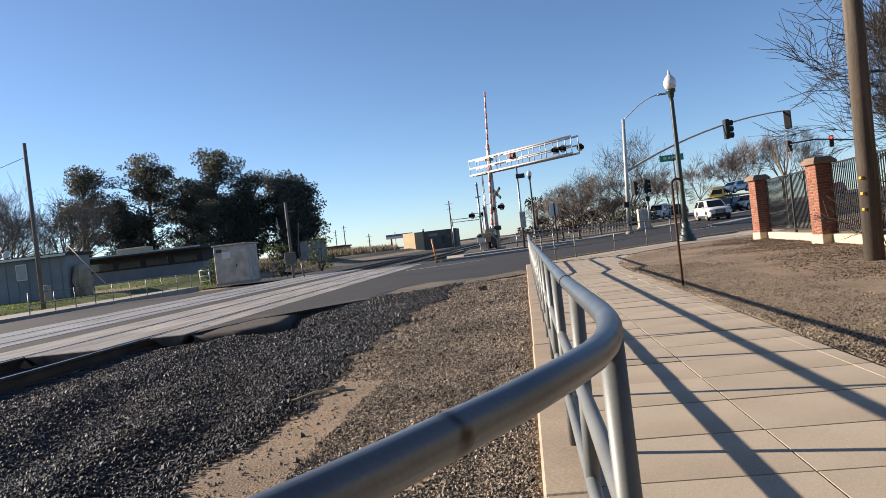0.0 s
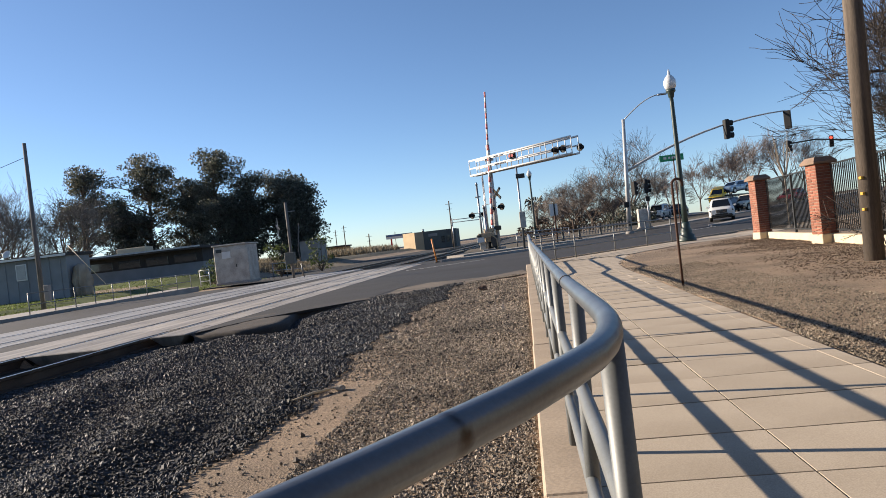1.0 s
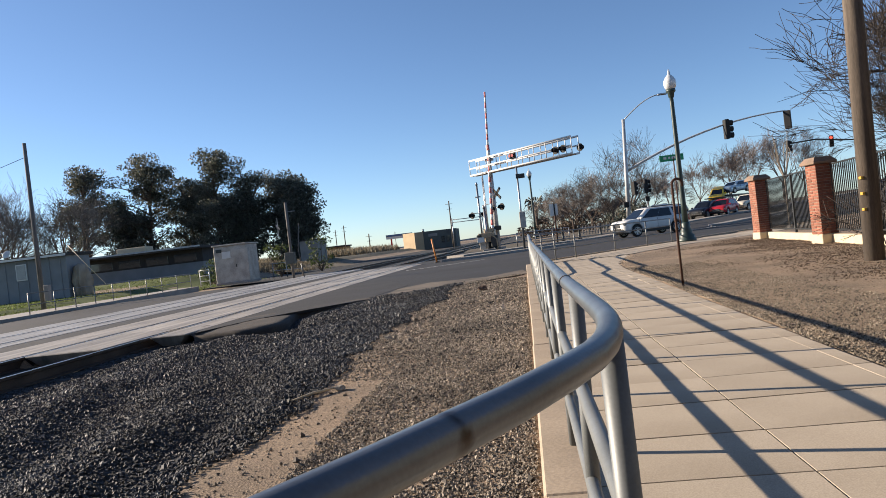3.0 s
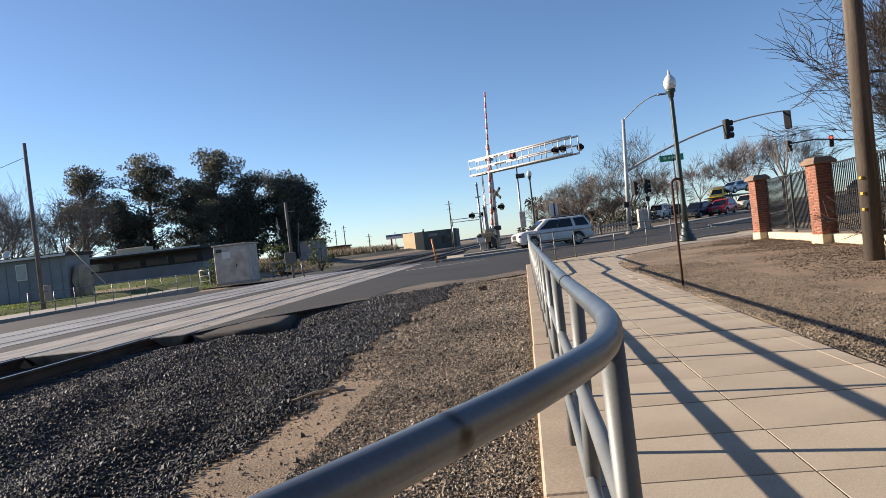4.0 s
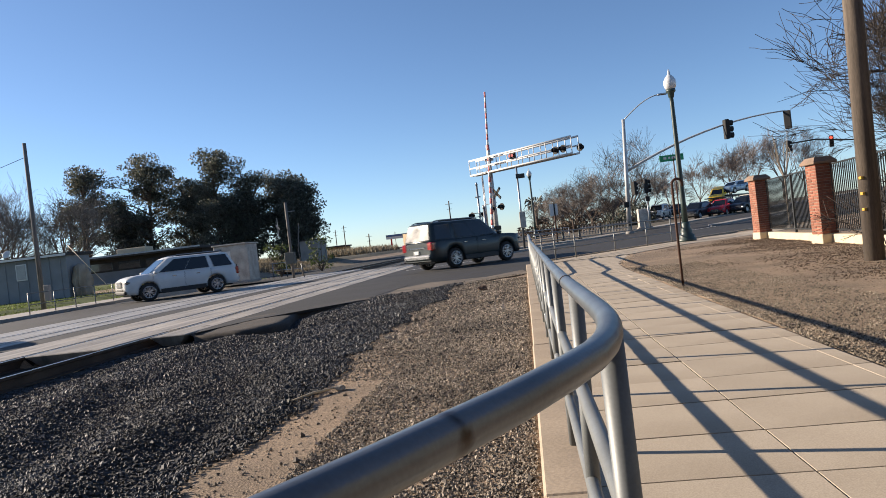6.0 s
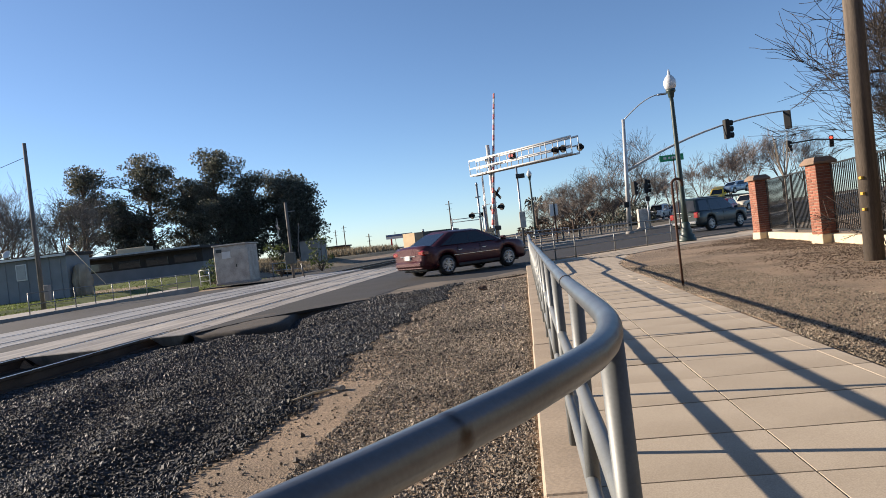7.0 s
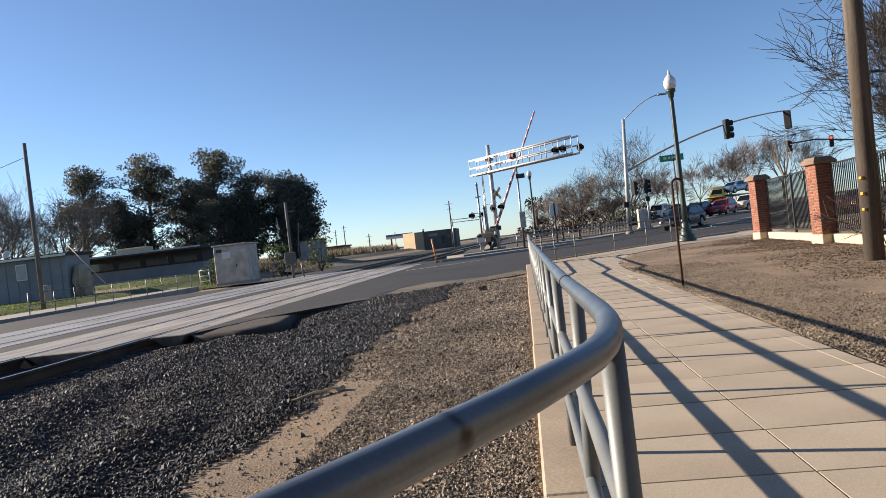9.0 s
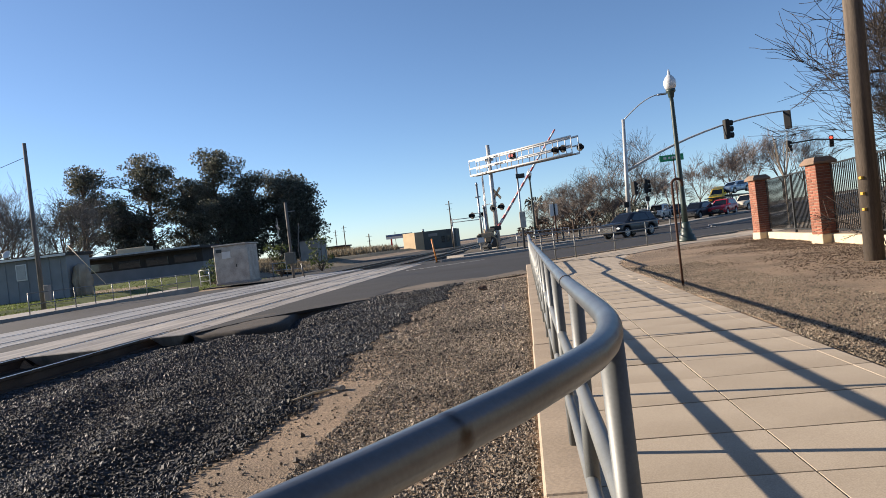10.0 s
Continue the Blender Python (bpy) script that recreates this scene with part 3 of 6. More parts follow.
# ---- brick piers and iron fence ----
def build_fence():
    bx, gap = 0.205, 0.010
    bm = bmesh.new()
    add_box(bm, 0, 0, 0, 0.205, 0.10, 0.060, None, 0.004)
    brick_long = mesh_from("brick", bm, M_BRICK)
    bm = bmesh.new()
    add_box(bm, 0, 0, 0, 0.10, 0.205, 0.060, None, 0.004)
    brick_side = mesh_from("brick", bm, M_BRICK)
    halves = []
    for sx, sy in ((0.105, 0.104), (0.104, 0.105)):
        bm = bmesh.new()
        add_box(bm, 0, 0, 0, sx, sy, 0.060, None, 0.004)
        halves.append(mesh_from("brick", bm, M_BRICK))
    half_long, half_side = halves
    piers = [(7.75, 24.3), (7.25, 18.2), (6.75, 12.3)]
    for px, py in piers[:2]:
        turn = 10.7
        pier = thing("brick_pier", "red brick fence pier with a brown cast cap and cream base", "pier", "fence piers", pose(px, py, 0, 0, 0, turn))
        box_part("core", pier, M_MORTAR, (0, 0, 0.95), (0.405, 0.405, 1.92))
        box_part("base", pier, M_STUCCO, (0, 0, 0.05), (0.47, 0.47, 0.34), 0.012)
        bm = bmesh.new()
        add_box(bm, 0, 0, 1.955, 0.60, 0.60, 0.07, None, 0.012)
        lo = [bm.verts.new((sx * 0.285, sy * 0.285, 1.99)) for sx, sy in ((-1, -1), (1, -1), (1, 1), (-1, 1))]
        hi = [bm.verts.new((sx * 0.20, sy * 0.20, 2.09)) for sx, sy in ((-1, -1), (1, -1), (1, 1), (-1, 1))]
        bm.faces.new(hi)
        for i in range(4):
            bm.faces.new((lo[i], lo[(i + 1) % 4], hi[(i + 1) % 4], hi[i]))
        part("cap", bm, M_CAP, pier)
        z, c = 0.2645, 0
        while z < 1.90:
            off = 0 if c % 2 == 0 else 0.1075
            for k in range(3):
                q = (k - 1) * 0.215 if c % 2 else -0.1075 + k * 0.215
                if abs(q) < 0.13:
                    for face in (-1, 1):
                        for mesh, co in ((brick_long, (q, face * 0.162, z)), (brick_side, (face * 0.162, q, z))):
                            ob = new("brick", mesh)
                            ob.parent = pier
                            ob.location = co
            if c % 2:
                for face in (-1, 1):
                    for q in (-0.156, 0.156):
                        for mesh, co in ((half_long, (q, face * 0.162, z)), (half_side, (face * 0.162, q, z))):
                            ob = new("brick", mesh)
                            ob.parent = pier
                            ob.location = co
            z += 0.0705
            c += 1
    # panels of bars between the piers, on a stucco plinth
    for (ax, ay), (bx2, by2) in zip(piers, piers[1:]):
        a, b = Vector((ax + 0.20, ay + 0.03, 0)), Vector((bx2 + 0.20, by2 + 0.03, 0))
        d = (b - a).normalized()
        a2, b2 = a + d * 0.26, b - d * 0.26
        pl = thing("fence_plinth", "cream stucco plinth under the iron fence", "plinth")
        ang = math.degrees(math.atan2(d.y, d.x))
        mid = (a2 + b2) / 2
        L = (b2 - a2).length
        box_part("plinth_wall", pl, M_STUCCO, (0, 0, 0.05), (L, 0.22, 0.32), 0.015, "", pose(mid.x, mid.y, 0, 0, 0, ang))
        fen = thing("iron_fence", "black iron fence with close upright bars", "fence", "iron fence panels")
        for z in (0.31, 1.88):
            box_part("rail", fen, M_BLACKIRON, (0, 0, z), (L, 0.04, 0.035), 0.004, "", pose(mid.x, mid.y, 0, 0, 0, ang))
        count = int(L / 0.115)
        bm = bmesh.new()
        add_box(bm, 0, 0, 1.095, 0.019, 0.019, 1.59)
        bar = mesh_from("bar", bm, M_BLACKIRON)
        for i in range(count + 1):
            p = a2 + (b2 - a2) * (i / count)
            ob = new("bar", bar)
            ob.parent = fen
            ob.matrix_world = pose(p.x, p.y, 0, 0, 0, ang)
        box_part("post", fen, M_BLACKIRON, (mid.x, mid.y, 1.05), (0.06, 0.06, 1.75), 0.004)


# ---- poles and lamps ----
M_TAGYELLOW = mat("yellow_tag", (0.62, 0.36, 0.05), None, 5, 60, 0.6, 0.0)
POLE = [(5.475, 12.0, -0.1), (5.56, 12.0, 4.0), (5.70, 12.0, 11.0)]
def build_poles():
    pole = thing("utility_pole", "weathered brown wooden utility pole with small yellow tags", "utility pole")
    tube_part("shaft", pole, M_POLEWOOD, POLE, [0.148, 0.142, 0.12], 20)
    for z in (0.83, 1.08, 1.33):
        box_part("tag", pole, M_TAGYELLOW, (5.372, 11.93, z), (0.04, 0.08, 0.045), 0.004, "yellow tag", None)
    left = thing("utility_pole", "slender wooden pole with a cable beside the hut", "utility pole")
    tube_part("shaft", left, M_GREYPOLE, [(-22.65, 30.9, 0.0), (-22.65, 30.9, 7.95)], [0.115, 0.08], 12)
    tube_part("cable", left, M_BLACK, [(-22.65, 30.9, 7.3), (-27, 33, 7.0), (-60, 49, 8.0)], 0.012, 6)
    box_part("meter_box", left, M_GREYCON, (-22.25, 30.75, 0.85), (0.26, 0.2, 0.75), 0.02)
    lamp = thing("street_lamp", "dark green fluted street lamp with an acorn globe", "street lamp", at=pose(6.41, 29.2, 0))
    bm = bmesh.new()
    add_lathe(bm, [(0.36, -0.02), (0.36, 0.12), (0.30, 0.16), (0.31, 0.26), (0.22, 0.34), (0.24, 0.42), (0.16, 0.60), (0.17, 0.72), (0.12, 0.80)], 16)
    part("base", bm, M_GREENIRON, lamp)
    bm = bmesh.new()
    add_lathe(bm, [(0.12, 0.78), (0.105, 1.6), (0.08, 5.6), (0.075, 5.75), (0.11, 5.80), (0.13, 5.95), (0.19, 6.02), (0.19, 6.1)], 16)
    part("column", bm, M_GREENIRON, lamp)
    bm = bmesh.new()
    add_lathe(bm, [(0.15, 6.08), (0.23, 6.20), (0.255, 6.34), (0.235, 6.46), (0.17, 6.58), (0.10, 6.66), (0.05, 6.70), (0.06, 6.74), (0.02, 6.90)], 18)
    part("globe", bm, GLOBE, lamp, "ribbed acorn globe, white for light seen through clear glass")
    hook = thing("hook_post", "rusted iron post bent over at its top", "post", at=pose(2.30, 11.1, 0))
    pts = [(0, 0, -0.05), (0, 0, 1.55)] + [(0.075 - 0.075 * math.cos(radians(a)), 0, 1.55 + 0.075 * math.sin(radians(a))) for a in range(20, 181, 20)] + [(0.15, 0, 1.50)]
    tube_part("bent_pipe", hook, M_RUST, pts, 0.019, 10)
    # traffic signal mast
    sig = thing("traffic_signal", "galvanised signal mast with a long curved arm and black signals", "traffic signal")
    mx, my = 8.8, 59.7
    z0 = rise(RD.x * mx + RD.y * my)
    tube_part("mast", sig, M_SILVERPAINT, [(mx - 0.18, my, z0), (mx + 0.30, my, 9.45)], [0.20, 0.13], 16)
    tube_part("foot", sig, M_GREYCON, [(mx - 0.18, my, z0 - 0.1), (mx - 0.18, my, z0 + 0.2)], 0.36, 16)
    arm = [(8.95 + 13.05 * k / 10, 59.7 + 0.6 * k / 10, 5.2 + 3.34 * (1 - (1 - k / 10) ** 1.9)) for k in range(11)]
    tube_part("arm", sig, M_SILVERPAINT, arm, [0.11 - 0.006 * k for k in range(11)], 10)
    lum = [(mx + 0.3 + 3.05 * k / 8, my, 9.35 + 1.75 * math.sin(k / 8 * 1.5)) for k in range(9)]
    tube_part("lamp_arm", sig, M_SILVERPAINT, lum, 0.045, 8)
    box_part("luminaire", sig, M_GALV, (mx + 3.6, my, 11.08), (0.75, 0.3, 0.14), 0.04)


# opaque white colour stands in for light passing through a clear globe
GLOBE = mat("acorn_globe", (0.78, 0.80, 0.80), None, 8, 60, 0.25, 0.0, vary=0.06, coat=0.5)
build_fence()
build_poles()

# ---- vehicles ----
def paint_mat(name, c, metal=0.3, rough=0.3):
    return mat(name, c, tuple(v * 0.9 for v in c), 1.5, 200, rough, 0.0, metal=metal, vary=0.04, coat=0.1)


M_CARGLASS = mat("tinted_car_glass", (0.008, 0.009, 0.010), None, 1, 50, 0.10, 0.0, vary=0.02, coat=0.2)
M_TYRE = mat("tyre_rubber", (0.018, 0.018, 0.018), (0.028, 0.027, 0.026), 6, 80, 0.85, 0.2)
M_ALLOY = mat("alloy_rim", (0.55, 0.55, 0.56), (0.45, 0.45, 0.46), 6, 80, 0.3, 0.0, metal=0.85)
M_CHROME = mat("chrome_trim", (0.62, 0.63, 0.64), None, 6, 80, 0.15, 0.0, metal=1.0)
M_TRIM = mat("black_plastic_trim", (0.02, 0.02, 0.021), None, 6, 80, 0.6, 0.05)
M_HEADLAMP = mat("headlamp_lens", (0.20, 0.21, 0.22), None, 6, 80, 0.1, 0.0, coat=1.0, metal=0.4)
M_HEADLIT = mat("lit_headlamp", (0.9, 0.9, 0.88), None, 6, 80, 0.1, 0.0, emit=(1.0, 0.95, 0.85), power=0.4)
M_TAIL = mat("tail_lamp_lens", (0.35, 0.012, 0.012), None, 6, 80, 0.15, 0.0, coat=1.0)
M_PLATE = mat("plate_white", (0.7, 0.7, 0.68), None, 6, 80, 0.4, 0.0)
CAR_WHITE = paint_mat("white_car_paint", (0.72, 0.72, 0.70), 0.0, 0.3)
CAR_DARK = paint_mat("dark_grey_green_car_paint", (0.018, 0.030, 0.033), 0.0, 0.35)
CAR_MAROON = paint_mat("maroon_car_paint", (0.075, 0.016, 0.022), 0.3, 0.3)
CAR_RED = paint_mat("bright_red_car_paint", (0.50, 0.02, 0.03), 0.1, 0.3)
CAR_NAVY = paint_mat("navy_car_paint", (0.010, 0.013, 0.022), 0.2, 0.35)
CAR_CREAM = paint_mat("cream_pickup_paint", (0.70, 0.65, 0.54), 0.0, 0.35)
CAR_YELLOW = paint_mat("yellow_car_paint", (0.75, 0.50, 0.03), 0.0, 0.3)
CAR_SKY = paint_mat("pale_blue_car_paint", (0.42, 0.55, 0.66), 0.1, 0.3)

SUV = dict(L=5.1, W=2.0, H=1.86, base=3.02, front=0.96, r=0.395, belt=1.17, hood=1.14, nose=1.03, sill=0.34, a0=1.50, a1=0.62, d1=-2.12, d0=-2.46, tail=1.14)
TALLSUV = dict(SUV, L=5.1, W=2.06, H=1.95, base=2.95, r=0.415, belt=1.20, hood=1.17, nose=1.10, a0=1.32, a1=0.55, d1=-2.32, d0=-2.49, tail=1.20)
SMALLSUV = dict(SUV, L=4.6, W=1.86, H=1.68, base=2.68, front=0.92, r=0.36, belt=1.08, hood=1.02, nose=0.82, a0=1.15, a1=0.35, d1=-1.75, d0=-2.15, tail=1.05)
SEDAN = dict(L=4.65, W=1.80, H=1.46, base=2.72, front=0.98, r=0.335, belt=0.97, hood=0.93, nose=0.76, sill=0.26, a0=1.30, a1=0.30, d1=-1.05, d0=-1.95, tail=1.03)
PICKUP = dict(SUV, L=5.5, W=1.95, H=1.80, base=3.3, front=0.95, r=0.39, belt=1.12, hood=1.08, nose=0.95, sill=0.45, a0=1.25, a1=0.60, d1=-0.75, d0=-0.90, tail=1.05)


def make_car(name, label, category, paint, P, lit=False, at=None, group=""):
    car = thing(name, label, category, group, at)
    L, W, H, r = P["L"], P["W"], P["H"], P["r"]
    x_f = L / 2
    wx = (x_f - P["front"], x_f - P["front"] - P["base"])
    # lower body: cross-sections along the length, the lower edge arched over the wheels
    bm = bmesh.new()
    xs = sorted(set([round(v, 3) for v in np.linspace(-L / 2, L / 2, 31)] + [round(w + o, 3) for w in wx for o in np.linspace(-r - 0.07, r + 0.07, 13)]))
    rings = []
    for x in xs:
        u = x / (L / 2)
        low = P["sill"]
        for w in wx:
            q = (r + 0.06) ** 2 - (x - w) ** 2
            if q > 0:
                low = max(low, r + math.sqrt(q))
        if x > P["a0"]:
            k = (x - P["a0"]) / (x_f - P["a0"])
            top = P["belt"] + (P["hood"] - P["belt"]) * min(1, k * 2) - (P["hood"] - P["nose"]) * max(0, k - 0.55) / 0.45 * 0.75
        elif x < P["d0"]:
            top = P["tail"]
        else:
            top = P["belt"]
        end = max(0.0, abs(u) - 0.86) / 0.14
        half = W / 2 * (1 - 0.20 * end ** 2)
        top -= 0.10 * end ** 3
        low += 0.06 * end ** 2
        low = min(low, top - 0.14)
        mid = low + (top - low) * 0.55
        crown = 0.035
        row = [(half * 0.955, low), (half * 0.995, low + (top - low) * 0.22), (half, mid), (half * 0.985, top - 0.07), (half * 0.93, top - 0.005), (half * 0.55, top + crown * 0.7), (0, top + crown)]
        row = [(y, z) for y, z in row] + [(-y, z) for y, z in row[-2::-1]]
        rings.append([bm.verts.new((x, y, z)) for y, z in row])
    k = len(rings[0])
    for a, b in zip(rings, rings[1:]):
        for i in range(k - 1):
            bm.faces.new((a[i], a[i + 1], b[i + 1], b[i])).smooth = True
        bm.faces.new((a[k - 1], a[0], b[0], b[k - 1]))
    bm.faces.new(rings[0][::-1])
    bm.faces.new(rings[-1])
    body = part("body", bm, paint, car)
    box_part("underbody", car, M_TRIM, (0, 0, P["sill"] + 0.10), (L * 0.9, W * 0.70, 0.34), 0.03)
    # cabin
    hb, ht = W / 2 * 0.93, W / 2 * 0.735
    zb, zt = P["belt"] - 0.02, H - 0.05

    def rim_at(x_low, x_high, v):
        return x_low + (x_high - x_low) * v
    bm = bmesh.new()
    levels = [(0.0, hb), (0.5, hb * 0.5 + ht * 0.5 + 0.015), (0.93, ht + 0.01), (1.0, ht - 0.05)]
    rings = []
    for v, half in levels:
        z = zb + (zt - zb) * v
        xa, xd = rim_at(P["a0"], P["a1"], v), rim_at(P["d0"], P["d1"], v)
        ring = []
        for fx, fy in ((0.0, 0.86), (0.05, 1.0), (0.35, 1.0), (0.65, 1.0), (0.95, 1.0), (1.0, 0.86)):
            ring.append((xa + (xd - xa) * fx, half * fy))
        pts = ring + [(x, -y) for x, y in ring[::-1]]
        rings.append([bm.verts.new((x, y, z)) for x, y in pts])
    for a, b in zip(rings, rings[1:]):
        n = len(a)
        for i in range(n):
            bm.faces.new((a[i], a[(i + 1) % n], b[(i + 1) % n], b[i])).smooth = True
    top = rings[-1]
    c = [bm.verts.new((v.co.x * 0.9 + 0.1 * (P["a1"] + P["d1"]) / 2, v.co.y * 0.6, H)) for v in top]
    n = len(top)
    for i in range(n):
        bm.faces.new((top[i], top[(i + 1) % n], c[(i + 1) % n], c[i])).smooth = True
    bm.faces.new(c)
    part("cabin", bm, paint, car)
    if P["H"] > 1.8 and P is not PICKUP:
        for sgn in (-1, 1):
            tube_part("roof_rail", car, M_GALV, [(P["a1"] - 0.25, sgn * ht * 0.86, H - 0.02), (P["a1"] - 0.5, sgn * ht * 0.86, H + 0.05), (P["d1"] + 0.4, sgn * ht * 0.86, H + 0.05), (P["d1"] + 0.15, sgn * ht * 0.86, H - 0.02)], 0.022, 6)
        box_part("rear_bumper", car, M_GALV, (-L / 2 + 0.02, 0, P["sill"] + 0.22), (0.16, W * 0.80, 0.20), 0.04)
    # glazing: slabs a little proud of the cabin
    v0, v1 = 0.07, 0.88

    def side_point(f, v, sgn, out):
        xa, xd = rim_at(P["a0"], P["a1"], v), rim_at(P["d0"], P["d1"], v)
        half = hb + (ht + 0.01 - hb) * (v / 0.93) + 0.012 * (1 - abs(v - 0.5) * 2)
        return Vector((xa + (xd - xa) * f, sgn * (half + out), zb + (zt - zb) * v))
    panes = [(0.085, 0.13, 0.376, 0.386), (0.380, 0.390, 0.670, 0.630), (0.725, 0.685, 0.955, 0.95)]
    if P is SEDAN:
        panes = [(0.12, 0.19, 0.485, 0.50), (0.489, 0.504, 0.80, 0.745), (0.806, 0.752, 0.90, 0.79)]
    if P is PICKUP:
        panes = [(0.14, 0.2, 0.9, 0.88)]
    for sgn in (-1, 1):
        for f0, g0, f1, g1 in panes:
            bm = bmesh.new()
            q = []
            for out in (-0.02, 0.016):
                q.append([bm.verts.new(side_point(f, v, sgn, out)) for f, v in ((f0, v0), (f1, v0), (g1, v1), (g0, v1))])
            bm.faces.new(q[1])
            for i in range(4):
                bm.faces.new((q[0][i], q[0][(i + 1) % 4], q[1][(i + 1) % 4], q[1][i]))
            part("side_window", bm, M_CARGLASS, car)
    for nm, lo, hi, sgn in (("windscreen", P["a0"], P["a1"], 1), ("rear_window", P["d0"], P["d1"], -1)):
        bm = bmesh.new()
        q = []
        for out in (-0.02, 0.018):
            row = []
            for v, f in ((v0, 0.80), (v0, -0.80), (v1 + 0.04, -0.80), (v1 + 0.04, 0.80)):
                half = hb + (ht - hb) * v
                row.append(bm.verts.new((rim_at(lo, hi, v) + sgn * out, half * f, zb + (zt - zb) * v + out * 0.5)))
            q.append(row)
        bm.faces.new(q[1])
        for i in range(4):
            bm.faces.new((q[0][i], q[0][(i + 1) % 4], q[1][(i + 1) % 4], q[1][i]))
        part(nm, bm, M_CARGLASS, car)
    # lights, bumpers, grille, mirrors, plate, handles
    zn = P["nose"]
    for sgn in (-1, 1):
        box_part("headlight", car, M_HEADLIT if lit else M_HEADLAMP, (x_f - 0.24, sgn * W * 0.385, zn - 0.14), (0.46, 0.36, 0.14), 0.05)
        box_part("fog_light", car, M_TRIM, (x_f - 0.10, sgn * W * 0.33, P["sill"] + 0.22), (0.24, 0.26, 0.10), 0.03)
        box_part("tail_light", car, M_TAIL, (-x_f + 0.12, sgn * W * 0.395, P["tail"] - 0.22), (0.26, 0.30, 0.34 if P["H"] > 1.6 else 0.17), 0.04)
        bm = bmesh.new()
        add_box(bm, P["a0"] - 0.22, sgn * (W / 2 + 0.09), P["belt"] + 0.05, 0.16, 0.22, 0.15, None, 0.04)
        part("mirror", bm, paint, car)
        for hx in (P["a0"] - 1.05, P["a0"] - 2.1):
            box_part("door_handle", car, M_CHROME, (hx, sgn * (W / 2 - 0.003), P["belt"] - 0.18), (0.18, 0.03, 0.03), 0.008)
        box_part("sill_trim", car, M_TRIM, (0.5 * (wx[0] + wx[1]), sgn * W * 0.485, P["sill"] + 0.04), (P["base"] - 2 * r - 0.2, 0.05, 0.20 if P["H"] > 1.6 else 0.10), 0.015)
        if P["H"] > 1.6 and P is not PICKUP:
            box_part("roof_bar", car, M_TRIM, ((P["a1"] + P["d1"]) / 2, sgn * (ht - 0.09), H + 0.01), (1.9, 0.04, 0.05), 0.012)
    box_part("front_bumper", car, M_TRIM, (x_f - 0.08, 0, P["sill"] + 0.13), (0.26, W * 0.84, 0.17), 0.05)
    box_part("rear_bumper", car, paint, (-x_f + 0.08, 0, P["sill"] + 0.20), (0.28, W * 0.82, 0.22), 0.06)
    grille = box_part("grille", car, M_TRIM, (x_f - 0.02, 0, zn - 0.20), (0.12, W * 0.42, 0.28), 0.03, "dark grille with chrome bars")
    for k in range(3):
        box_part("grille_bar", grille, M_CHROME, (x_f + 0.036, 0, zn - 0.28 + 0.08 * k), (0.02, W * 0.37, 0.025), 0.006)
    box_part("air_intake", car, M_TRIM, (x_f - 0.03, 0, P["sill"] + 0.26), (0.14, W * 0.52, 0.12), 0.03)
    seams = [P["a0"] - 0.12, P["a0"] + (P["d0"] - P["a0"]) * 0.378, P["a0"] + (P["d0"] - P["a0"]) * 0.68] if P is not PICKUP else [P["a0"] - 0.12, P["d0"] + 0.1]
    for sx in seams:
        for sgn in (-1, 1):
            box_part("door_seam", car, M_TRIM, (sx, sgn * (W / 2 - 0.012), (P["sill"] + P["belt"]) / 2 + 0.06), (0.012, 0.03, P["belt"] - P["sill"] - 0.20), 0.0)
    box_part("number_plate", car, M_PLATE, (-x_f - 0.01, 0, P["sill"] + 0.42), (0.08, 0.31, 0.15), 0.01)
    if P is SEDAN:
        box_part("trunk_trim", car, M_CHROME, (-x_f + 0.0, 0, P["tail"] - 0.30), (0.06, W * 0.46, 0.03), 0.008)
        for sgn in (-1, 1):
            box_part("side_moulding", car, M_CHROME, (-0.1, sgn * (W / 2 + 0.002), 0.63), (2.0, 0.02, 0.022), 0.005)
    else:
        box_part("tailgate_trim", car, M_CHROME, (-x_f + 0.0, 0, P["tail"] - 0.26), (0.06, W * 0.5, 0.05), 0.008)
    if P is PICKUP:
        box_part("load_bed", car, M_TRIM, (-1.75, 0, 1.06), (1.75, W * 0.78, 0.10), 0.02)
    # wheels
    bm = bmesh.new()
    add_lathe(bm, [(r * 0.66, -0.115), (r * 0.92, -0.12), (r, -0.08), (r, 0.08), (r * 0.92, 0.12), (r * 0.66, 0.115)], 24)
    for v in bm.verts:
        v.co = Vector((v.co.x, v.co.z, v.co.y))
    tyre = mesh_from("tyre", bm, M_TYRE)
    bm = bmesh.new()
    for sgn in (-1, 1):
        for s in range(12):
            m = Matrix.Rotation(2 * math.pi * (s // 2 + (0.36 if s % 2 else 0.0)) / 6, 4, "Y")
            add_box(bm, 0, sgn * 0.115, r * 0.36, 0.040, 0.03, r * 0.60, m, 0.008)
        ring = [(math.cos(a) * r * 0.64, sgn * 0.118, math.sin(a) * r * 0.64) for a in (2 * math.pi * i / 20 for i in range(21))]
        add_tube(bm, ring, 0.022, 6, False)
        add_tube(bm, [(0, sgn * 0.10, 0), (0, sgn * 0.14, 0)], r * 0.16, 10)
    rim = mesh_from("rim", bm, M_ALLOY)
    wheels = []
    for x in wx:
        for sgn in (-1, 1):
            w = new("wheel", tyre)
            w.parent = car
            w.location = (x, sgn * (W / 2 - 0.135), r)
            ob = new("rim", rim)
            ob.parent = w
            tagged(ob, label="silver alloy rim")
            wheels.append(w)
    car["tyre_radius"] = r
    return car


